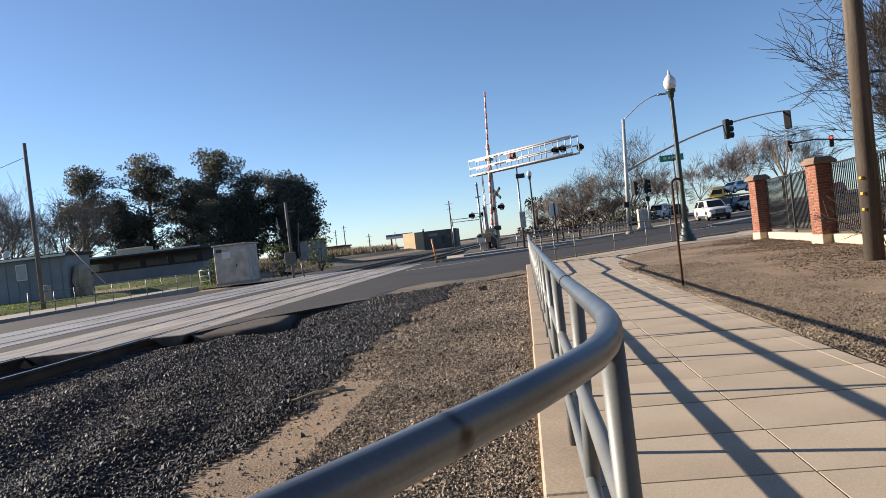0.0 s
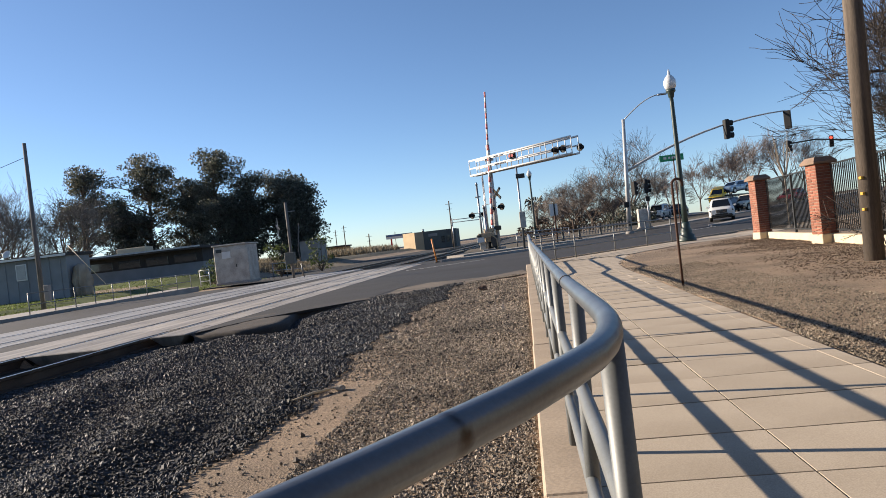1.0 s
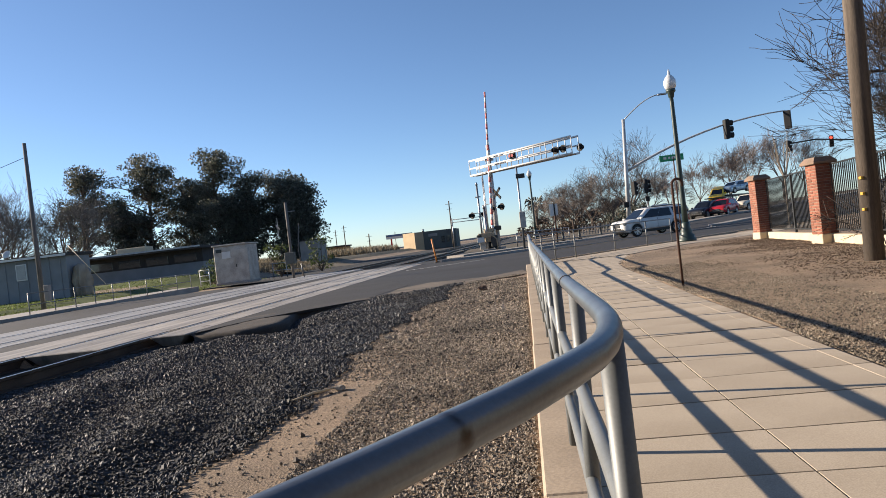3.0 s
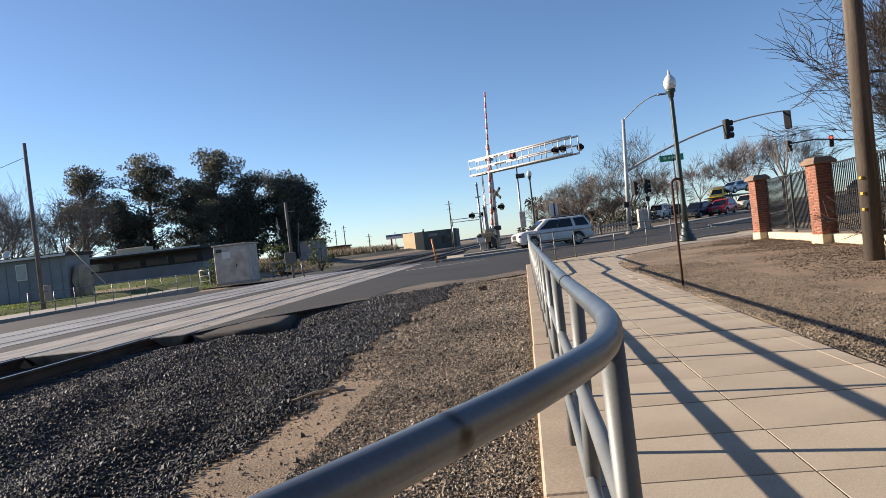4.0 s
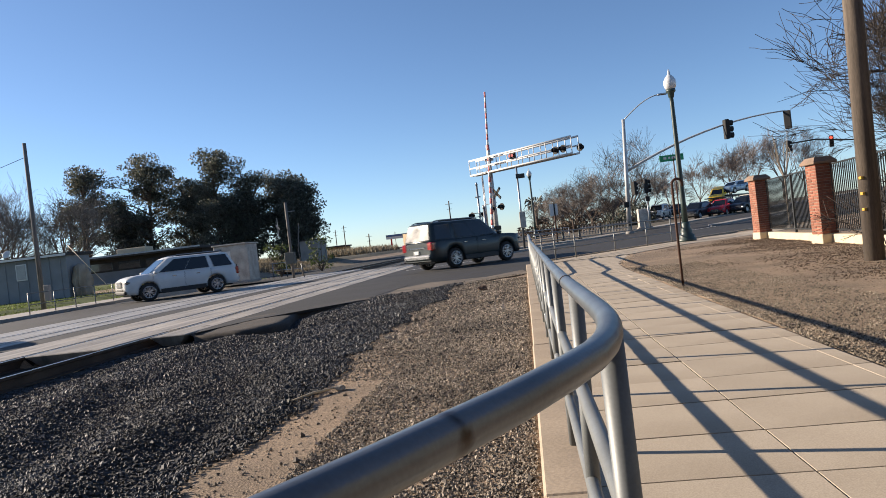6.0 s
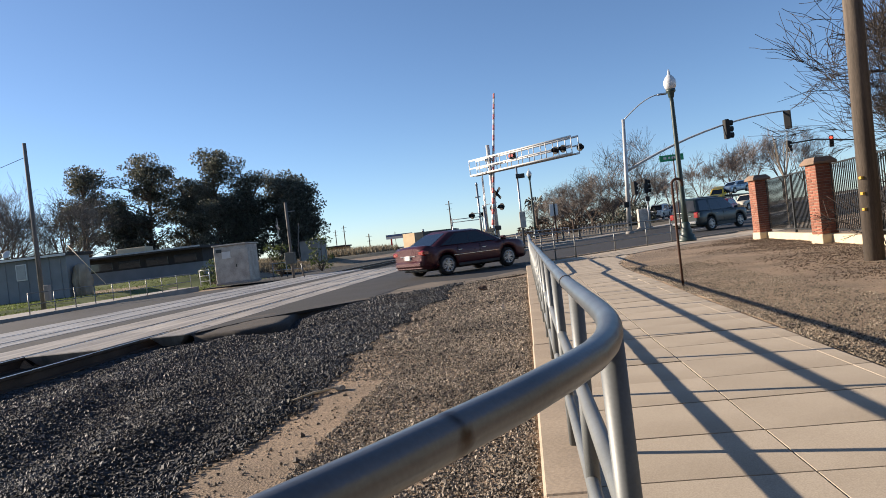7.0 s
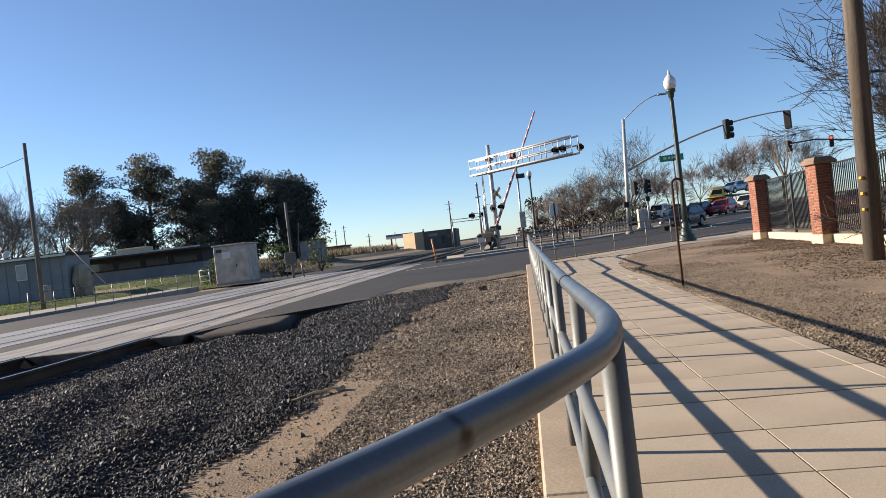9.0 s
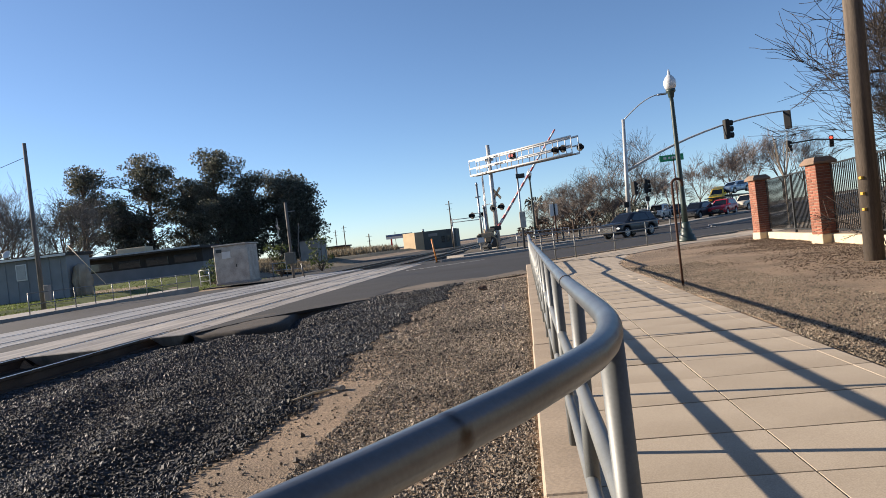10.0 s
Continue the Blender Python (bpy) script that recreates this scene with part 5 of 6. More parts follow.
# ---- trees ----
def grow(limbs, twigs, p, d, length, r, depth, spread, droop, rng, seglen=0.35, keep=0.75, wander=0.16):
    """A limb that wanders, thins and forks."""
    steps = max(2, int(length / seglen))
    pts, rs = [p.copy()], [r]
    for i in range(steps):
        d = (d + Vector((rng.uniform(-1, 1), rng.uniform(-1, 1), rng.uniform(-0.8, 0.8) - droop)) * wander).normalized()
        p = p + d * (length / steps)
        pts.append(p.copy())
        rs.append(r * (1 - 0.55 * (i + 1) / steps))
    (limbs if r > 0.035 else twigs).append((pts, rs))
    if depth == 0:
        return
    kids = rng.choice((3, 4, 4)) if depth > 1 else rng.choice((3, 4, 5))
    for k in range(kids):
        f = keep + (1 - keep) * rng.random() if k < 2 else rng.uniform(0.3, 0.95)
        i = min(len(pts) - 1, max(1, int(f * (len(pts) - 1))))
        axis = d.orthogonal().normalized()
        axis.rotate(Matrix.Rotation(rng.uniform(0, 6.283), 3, d))
        nd = (d + axis * rng.uniform(0.5, 1.0) * spread).normalized()
        nd = (nd + Vector((0, 0, 0.20 - droop))).normalized()
        grow(limbs, twigs, pts[i], nd, length * rng.uniform(0.6, 0.9), max(rs[i] * rng.uniform(0.5, 0.72), 0.004), depth - 1, spread, droop, rng, seglen, keep, wander)


def bars_mesh(name, bars, material, seg, least):
    V, T = [], []
    for pts, rs in bars:
        base = len(V)
        n = len(pts)
        side = None
        for i, p in enumerate(pts):
            d = (pts[min(i + 1, n - 1)] - pts[max(i - 1, 0)])
            d = d.normalized() if d.length > 1e-6 else Vector((0, 0, 1))
            side = d.orthogonal().normalized() if side is None else (side - d * side.dot(d)).normalized()
            up = d.cross(side)
            r = max(rs[i], least)
            for k in range(seg):
                a = 2 * math.pi * k / seg
                V.append(p + (side * math.cos(a) + up * math.sin(a)) * r)
        for i in range(n - 1):
            for k in range(seg):
                a, b = base + i * seg + k, base + i * seg + (k + 1) % seg
                T.append((a, b, b + seg, a + seg))
    return from_arrays(name, [tuple(v) for v in V], T, material, seg > 4)


def bare_tree(label, x, y, z, h, seed, depth=5, spread=0.72, droop=0.0, least=0.012, trunk_r=None, lean=(0, 0), trunk=0.20, seglen=0.45, twig=None, bark=None, wander=0.16):
    twig, bark = twig or M_TWIG, bark or M_BARK
    rng = random.Random(seed)
    if lean == (0, 0):
        spread, trunk = spread * rng.uniform(0.8, 1.3), trunk * rng.uniform(0.6, 1.3)
    limbs, twigs = [], []
    p = Vector((0, 0, -0.1))
    r = trunk_r or h * 0.016
    d = Vector((lean[0], lean[1], 1)).normalized()
    top = h * trunk
    limbs.append(([p, p + d * top * 0.5, p + d * top], [r * 1.25, r, r * 0.9]))
    for k in range(5):
        a = 2 * math.pi * (k + rng.random() * 0.6) / 5
        nd = (d + Vector((math.cos(a), math.sin(a), 0)) * spread * rng.uniform(0.45, 0.95)).normalized()
        grow(limbs, twigs, p + d * top * rng.uniform(0.8, 1.0), nd, h * 0.30, r * 0.62, depth - 1, spread, droop, rng, seglen, 0.75, wander)
    tree = thing("bare_tree", label, "tree", "bare winter trees", pose(x, y, z, 0, 0, rng.uniform(0, 360) if lean == (0, 0) else 0))
    for nm, bars, m, seg, le in (("trunk", limbs, bark, 6, 0.02), ("twig_crown", twigs, twig, 3, least)):
        if bars:
            ob = new(nm, bars_mesh(nm, bars, m, seg, le))
            ob.parent = tree
    return tree


def leaf_cloud(name, clumps, per, size, material, seed, flat=0.7):
    rs = np.random.RandomState(seed)
    V, T, base = [], [], 0
    for cx, cy, cz, r in clumps:
        n = int(per * r * r)
        d = rs.normal(size=(n, 3))
        d /= np.linalg.norm(d, axis=1)[:, None]
        d *= (r * rs.uniform(0.35, 1.0, n) ** 0.6)[:, None]
        c = d * (1, 1, flat) + (cx, cy, cz)
        a, b = rs.normal(size=(n, 3)), rs.normal(size=(n, 3))
        a /= np.linalg.norm(a, axis=1)[:, None]
        b -= a * (a * b).sum(1)[:, None]
        b /= np.linalg.norm(b, axis=1)[:, None]
        s = size * rs.uniform(0.6, 1.4, n)[:, None]
        q = np.stack([c - a * s, c - b * s * 0.4 - a * s * 0.1, c + a * s, c + b * s * 0.4 + a * s * 0.1], 1).reshape(-1, 3)
        V.append(q)
        T.append(np.arange(n * 4).reshape(-1, 4) + base)
        base += n * 4
    return from_arrays(name, np.concatenate(V).tolist(), np.concatenate(T).tolist(), material)


M_TWIGPINK = mat("pinkish_twigs", (0.26, 0.21, 0.18), (0.20, 0.16, 0.14), 1.0, 12, 0.95, 0.0, vary=0.25, island=0.25)
M_TWIGGREY = mat("grey_twigs", (0.16, 0.145, 0.13), (0.12, 0.11, 0.10), 1.0, 12, 0.95, 0.0, vary=0.25, island=0.25)


def eucalyptus(x, y, h, w, seed, low=0.28, dense=44, label="tall dark eucalyptus with a ragged crown"):
    rng = random.Random(seed)
    tree = thing("eucalyptus", label, "tree", "eucalyptus row", pose(x, y, 0))
    limbs, tips = [], []
    top = Vector((rng.uniform(-0.6, 0.6), rng.uniform(-0.6, 0.6), h * 0.82))
    n = 8
    trunk = [Vector((top.x * (i / n) + rng.uniform(-0.25, 0.25), top.y * (i / n), h * 0.82 * i / n)) for i in range(n + 1)]
    limbs.append((trunk, [0.42 * (1 - 0.75 * i / n) for i in range(n + 1)]))
    for k in range(dense):
        f = rng.uniform(low, 1.0)
        i = min(n, int(f * n))
        p = trunk[i]
        a = rng.uniform(0, 6.283)
        reach = w * rng.uniform(0.35, 1.0) * (1.05 - 0.55 * abs(f - 0.6) / 0.6)
        e = p + Vector((math.cos(a) * reach, math.sin(a) * reach, rng.uniform(0.6, 2.6)))
        if f > 0.85:
            e.z = min(h - 0.7, e.z + rng.uniform(0.3, 2.0))
        m = (p + e) / 2 + Vector((0, 0, 0.5))
        limbs.append(([p, m, e], [0.14, 0.09, 0.04]))
        tips.append(e)
        tips.append(m + Vector((rng.uniform(-0.8, 0.8), rng.uniform(-0.8, 0.8), rng.uniform(-0.2, 0.8))))
    clumps = []
    for e in tips:
        for q in range(2):
            clumps.append((e.x + rng.uniform(-0.9, 0.9), e.y + rng.uniform(-0.9, 0.9), e.z + rng.uniform(-0.9, 0.7), rng.uniform(0.7, 1.7)))
    ob = new("trunk", bars_mesh("trunk", limbs, M_BARK, 7, 0.02))
    ob.parent = tree
    ob = new("crown", leaf_cloud("crown", clumps, 70 if dense > 40 else 62, 0.20, M_EUCLEAF, seed))
    ob.parent = tree


def shrub(x, y, z, r, h, seed, material, label, size=0.14, per=160):
    rng = random.Random(seed)
    s = thing("shrub", label, "shrub", at=pose(x, y, z))
    clumps = [(rng.uniform(-r, r), rng.uniform(-r, r) * 0.6, rng.uniform(0.15, h), rng.uniform(0.3, 0.55) * r) for k in range(14)]
    stems = [([Vector((0, 0, -0.05)), Vector((c[0] * 0.6, c[1] * 0.6, c[2] * 0.6)), Vector(c[:3])], [0.03, 0.02, 0.01]) for c in clumps]
    ob = new("stems", bars_mesh("stems", stems, M_BARK, 4, 0.01))
    ob.parent = s
    ob = new("foliage", leaf_cloud("foliage", clumps, per, size, material, seed))
    ob.parent = s


def blades(name, spots, material, label, category):
    """Grass: each blade a bent sliver."""
    V, T = [], []
    for x, y, z, h, w in spots:
        a = random.uniform(0, 6.283)
        dx, dy = math.cos(a), math.sin(a)
        lx, ly = random.uniform(-0.35, 0.35) * h, random.uniform(-0.35, 0.35) * h
        b = len(V)
        V += [(x - dx * w, y - dy * w, z), (x + dx * w, y + dy * w, z), (x + lx * 0.4 + dx * w * 0.7, y + ly * 0.4 + dy * w * 0.7, z + h * 0.6), (x + lx * 0.4 - dx * w * 0.7, y + ly * 0.4 - dy * w * 0.7, z + h * 0.6), (x + lx, y + ly, z + h)]
        T += [(b, b + 1, b + 2, b + 3), (b + 3, b + 2, b + 4)]
    return tagged(new(name, from_arrays(name, V, T, material)), label, category, kind="stuff")


M_PALEBARK = mat("pale_bark", (0.32, 0.27, 0.21), (0.22, 0.18, 0.14), 2.5, 25, 0.95, 0.4, dist=0.01)


def build_plants():
    for k, (x, h, w, low) in enumerate(((-60.2, 17.6, 3.6, 0.34), (-51.8, 18.2, 5.3, 0.22), (-46.5, 14.5, 4.0, 0.16), (-40.2, 17.4, 4.6, 0.16), (-36.8, 13.2, 4.0, 0.16), (-31.8, 12.6, 3.2, 0.14), (-28.9, 11.6, 2.7, 0.16), (-56.0, 12.5, 3.2, 0.2))):
        eucalyptus(x - 1.5, 95 + (k % 3) * 2.5, h * 1.06, w, 11 + k, low, 30 if k in (0, 7) else (42 if k == 1 else 46))
    for k, (x, y, h) in enumerate(((-57, 70, 12.4), (-53, 68, 12.8), (-50.6, 74, 13.2), (-60, 77, 14), (-54.5, 80, 14))):
        bare_tree("grey leafless tree behind the hut", x, y, 0.4, h * 1.05, 40 + k, spread=0.95, least=0.012, seglen=0.7, twig=M_TWIGGREY, wander=0.28)
    for k, (x, y, h) in enumerate(((3.8, 92, 7.0), (6.6, 95, 8.6), (9.2, 96, 10.4), (11.6, 93, 10.6), (13.6, 90, 13.6), (16.0, 92, 10.0), (8.0, 104, 9.6))):
        bare_tree("leafless brown park tree with fine upright twigs", x, y, 0.5, h, 60 + k, depth=5, spread=0.95, least=0.011, trunk_r=h * 0.012, seglen=0.6, wander=0.27)
    for k, (x, y, h) in enumerate(((31, 128, 11), (35.5, 126, 13), (40, 130, 14.5), (45, 128, 14), (50, 132, 14), (27, 134, 9))):
        bare_tree("leafless pinkish-brown tree beyond the junction", x, y, 1.5, h, 80 + k, depth=5, spread=0.85, least=0.014, trunk_r=h * 0.012, seglen=0.7, twig=M_TWIGPINK, wander=0.25)
    for k in range(8):
        bare_tree("young leafless tree in the park thicket", 3.0 + 1.75 * k + 0.6 * (k % 3), 109 + (k * 5) % 9, 0.4, 5.2 + 1.3 * (k % 4), 400 + k, depth=5, least=0.012, trunk=0.10, seglen=1.0, twig=M_TWIG)
    # the near tree behind the iron fence
    rng = random.Random(123)
    limbs, twigs = [], []
    limbs.append(([Vector((0, 0, -0.1)), Vector((-0.05, 0, 1.6)), Vector((-0.15, 0, 3.4)), Vector((0, 0.1, 5.2))], [0.19, 0.15, 0.12, 0.07]))
    for k in range(12):
        up = 2.7 + 0.24 * k
        way = Vector((-1.0, rng.uniform(-0.35, 0.35), rng.uniform(0.15, 0.65) + 0.04 * k)) if k % 4 else Vector((0.8, rng.uniform(-0.6, 0.6), 0.6))
        grow(limbs, twigs, Vector((-0.12, 0, up)), way.normalized(), rng.uniform(1.25, 1.75), 0.050, 3, 0.80, 0.06, rng, 0.16, 0.50, 0.30)
    near = thing("bare_tree", "large leafless tree behind the iron fence", "tree", "bare winter trees", pose(9.85, 16.8, 0))
    for nm, bars, seg, le in (("trunk", limbs, 7, 0.02), ("twig_crown", twigs, 4, 0.0065)):
        ob = new(nm, bars_mesh(nm, bars, M_TWIGDARK, seg, le))
        ob.parent = near
    bare_tree("leafless thicket tree behind the iron fence", 10.9, 18.5, 0, 7.0, 131, depth=6, spread=0.80, droop=0.02, least=0.006, trunk_r=0.10, lean=(0.02, 0), trunk=0.2, seglen=0.3, twig=M_TWIGDARK, bark=M_TWIGDARK, wander=0.22)
    bare_tree("thin leafless shrub with arching stems by the pole", 6.35, 13.4, 0, 2.6, 151, depth=4, spread=0.95, droop=0.06, least=0.004, trunk_r=0.025, lean=(0.05, 0), trunk=0.06, seglen=0.2, twig=M_TWIGDARK)
    bare_tree("thin leafless shrub with arching stems by the pole", 6.9, 12.6, 0, 2.9, 157, depth=4, spread=0.9, droop=0.05, least=0.004, trunk_r=0.03, lean=(0.05, 0), trunk=0.06, seglen=0.2, twig=M_TWIGDARK)
    # pollarded tree
    rng = random.Random(7)
    limbs = [([Vector((0, 0, -0.1)), Vector((0, 0, 1.2)), Vector((0.05, 0, 2.4))], [0.10, 0.085, 0.075])]
    for k in range(7):
        a = rng.uniform(0, 6.28)
        e = Vector((math.cos(a) * rng.uniform(0.5, 1.0), math.sin(a) * 0.6, rng.uniform(3.6, 4.7)))
        limbs.append(([Vector((0.05, 0, 2.3)), Vector((e.x * 0.55, e.y * 0.5, 3.1)), e, e + Vector((rng.uniform(-0.2, 0.2), 0, 0.3))], [0.055, 0.042, 0.030, 0.016]))
    t = thing("pollarded_tree", "pale pollarded tree with bare stubs", "tree", at=pose(12.75, 36, 0) @ Matrix.Diagonal((0.62, 0.62, 0.97, 1)))
    ob = new("trunk", bars_mesh("trunk", limbs, M_PALEBARK, 7, 0.01))
    ob.parent = t
    # palm in the park
    palm = thing("palm_tree", "dark fan palm in the park", "tree", at=pose(2.2, 108, 0.4))
    ob = new("trunk", bars_mesh("trunk", [([Vector((0, 0, -0.1)), Vector((0, 0, 4.6))], [0.3, 0.25])], M_BARK, 8, 0.02))
    ob.parent = palm
    rng = random.Random(3)
    fronds = []
    for k in range(46):
        a, up = rng.uniform(0, 6.28), rng.uniform(-1.1, 1.2)
        d = Vector((math.cos(a), math.sin(a), up)).normalized()
        tip = Vector((0, 0, 5.0)) + d * rng.uniform(1.0, 1.6)
        fronds.append(([Vector((0, 0, 4.8)), Vector((0, 0, 5.0)) + d * 0.7, tip, tip + Vector((d.x * 0.3, d.y * 0.3, -0.5))], [0.03, 0.05, 0.13, 0.02]))
    ob = new("crown", bars_mesh("crown", fronds, M_EUCLEAF, 3, 0.01))
    ob.parent = palm
    for k, (x, y, r, h) in enumerate(((12.6, 84, 1.6, 2.2), (14.4, 86, 1.6, 2.6), (10.6, 84, 1.3, 1.6))):
        shrub(x, y, 0.5, r, h, 200 + k, M_EUCLEAF, "dull green shrub under the park trees", 0.2, 90)
    for k, (x, y, r, h) in enumerate(((-17.6, 49.5, 1.0, 2.7), (-15.9, 54, 0.9, 2.6), (-22.2, 49.0, 0.8, 1.8), (-23.6, 51, 0.8, 1.3))):
        shrub(x, y, 0.0, r, h, 220 + k, M_LEAF, "yellow-green shrub beside the metal shed", 0.12, 170)
    for k in range(10):
        shrub(1.5 + 1.75 * k, 103 + (k % 3) * 2.5, 0.4, 1.7, 1.3 + 0.5 * (k % 3), 300 + k, M_THICKET, "brown winter thicket behind the park trees", 0.16, 130)
    # grass bank, dry field weeds
    spots = []
    for i in range(36000):
        x, y = random.uniform(-46, -21), random.uniform(24, 56)
        if noise.noise(Vector((x * 0.25, y * 0.25, 4))) > -0.15:
            spots.append((x, y, height(x, y) + 0.05, random.uniform(0.06, 0.15), random.uniform(0.015, 0.035)))
    blades("grass", spots, M_GRASS, "green winter grass on the bank", "grass")
    spots = []
    for i in range(15000):
        x, y = random.uniform(-75, -29), random.uniform(120, 165)
        spots.append((x, y, height(x, y), random.uniform(0.5, 1.7), random.uniform(0.06, 0.14)))
    for i in range(5000):
        x, y = random.uniform(-34, -22), random.uniform(66, 84)
        spots.append((x, y, height(x, y), random.uniform(0.2, 0.6), random.uniform(0.03, 0.06)))
    blades("dry_weeds", spots, M_DRYGRASS, "tall dry weeds along the far field", "weeds")


M_PALESTONE = mat("pale_broken_stone", (0.42, 0.37, 0.30), (0.33, 0.29, 0.235), 12, 60, 0.9, 0.5)


M_THICKET = mat("dry_winter_leaves", (0.17, 0.125, 0.09), (0.12, 0.095, 0.07), 0.6, 6, 0.95, 0.0, vary=0.3, island=0.5)
M_LAWNGRIT = mat("dusty_grit", (0.30, 0.25, 0.19), (0.16, 0.133, 0.10), 0.8, 90, 0.95, 0.0, vary=0.25, island=0.85)


def build_litter():
    bits, stones = [], []
    for i in range(80000):
        x, y = random.uniform(1.98, 9.0), 3.6 + 23 * random.random() ** 1.3
        n = RN.x * x + RN.y * y
        if n > NEAR_EDGE - 0.3 or x < walk_right(y) + 0.03:
            continue
        d = noise.noise(Vector((x * 0.45, y * 0.45, 7))) + 0.28 * (x - 4.6)
        z = height(x, y)
        if d + 0.45 * (random.random() - 0.5) > 0.2:
            bits.append((x, y, z + 0.002, random.uniform(0.005, 0.016), random.uniform(0.006, 0.016)))
        off = x - walk_right(y)
        if random.random() < (0.9 if off < 0.7 + 0.4 * d else 0.13):
            stones.append((x, y, z + 0.001, random.uniform(0.004, 0.011)))
    for i in range(26000):
        y = 3.6 + 13 * random.random() ** 1.2
        x = walk_right(y) + 0.03 + 1.5 * random.random() ** 1.6
        if RN.x * x + RN.y * y < NEAR_EDGE - 0.3:
            stones.append((x, y, height(x, y) + 0.003, random.uniform(0.005, 0.013)))
    for i in range(26000):
        x, y = random.uniform(3.2, 8.2), random.uniform(9.0, 24.0)
        d = noise.noise(Vector((x * 0.5, y * 0.3, 17))) + 0.25 * (x - 5.2) + 0.5 * (random.random() - 0.5)
        if RN.x * x + RN.y * y < NEAR_EDGE - 0.3 and d > 0.15:
            bits.append((x, y, height(x, y) + 0.003, random.uniform(0.004, 0.013), random.uniform(0.008, 0.022)))
    blades("leaf_litter", bits, M_LITTER, "dark brown leaf litter under the fence", "leaf litter")
    scatter("pebbles", stones, M_LAWNGRIT, "small pebbles and clods in the bare lawn", "pebbles", 6)
    # things lying on the gravel
    st = thing("stick", "pale dry stick lying on the gravel", "stick")
    tube_part("shaft", st, M_STUCCO, [(-1.88, 5.10, 0.01), (-1.75, 5.30, 0.022), (-1.60, 5.52, 0.012)], [0.008, 0.011, 0.008], 7)
    for x, y, s in ((-1.58, 5.5, 0.045), (-1.75, 8.4, 0.05), (-0.95, 14.6, 0.11), (-4.1, 4.5, 0.04)):
        bm = bmesh.new()
        bmesh.ops.create_icosphere(bm, subdivisions=2, radius=s)
        for v in bm.verts:
            v.co *= 1 + 0.55 * noise.noise(v.co / s * 1.4)
            v.co.z *= 0.6
        dark = s > 0.1
        ob = new("clod" if dark else "stone", mesh_from("stone", bm, M_LITTER if dark else M_PALESTONE))
        ob.matrix_world = pose(x, y, height(x, y) + s * 0.35)
        tagged(ob, "dark clod of earth on the gravel" if dark else "pale broken stone lying on the gravel", "stone")


# ---- buildings ----
M_SIDING = mat("grey_siding", (0.27, 0.28, 0.29), (0.22, 0.23, 0.24), 0.8, 30, 0.8, 0.2, vary=0.12)
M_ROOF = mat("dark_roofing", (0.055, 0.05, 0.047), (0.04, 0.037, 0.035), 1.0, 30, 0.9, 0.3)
M_TANWALL = mat("tan_wall", (0.52, 0.40, 0.25), (0.46, 0.35, 0.22), 0.4, 20, 0.9, 0.2, vary=0.1)
M_OLIVE = mat("olive_grey_wall", (0.13, 0.135, 0.12), (0.10, 0.105, 0.095), 0.4, 20, 0.9, 0.2)
M_FIELD = mat("weedy_field_with_tree_shade", (0.10, 0.085, 0.05), (0.065, 0.065, 0.036), 0.15, 3, 0.95, 0.6, dist=0.05, vary=0.4)
M_PANE = mat("dark_window_pane", (0.03, 0.035, 0.04), None, 1, 40, 0.12, 0.0, coat=0.6)
M_LIGHTPANE = mat("pale_window_pane", (0.42, 0.43, 0.42), None, 3, 40, 0.3, 0.0)
M_PAINTEDHAZE = mat("painted_haze", (0.30, 0.33, 0.36), (0.25, 0.28, 0.31), 0.01, 0.1, 1.0, 0.0)
M_BLUEROOF = mat("blue_metal_roof", (0.10, 0.16, 0.30), None, 1, 20, 0.5, 0.1)


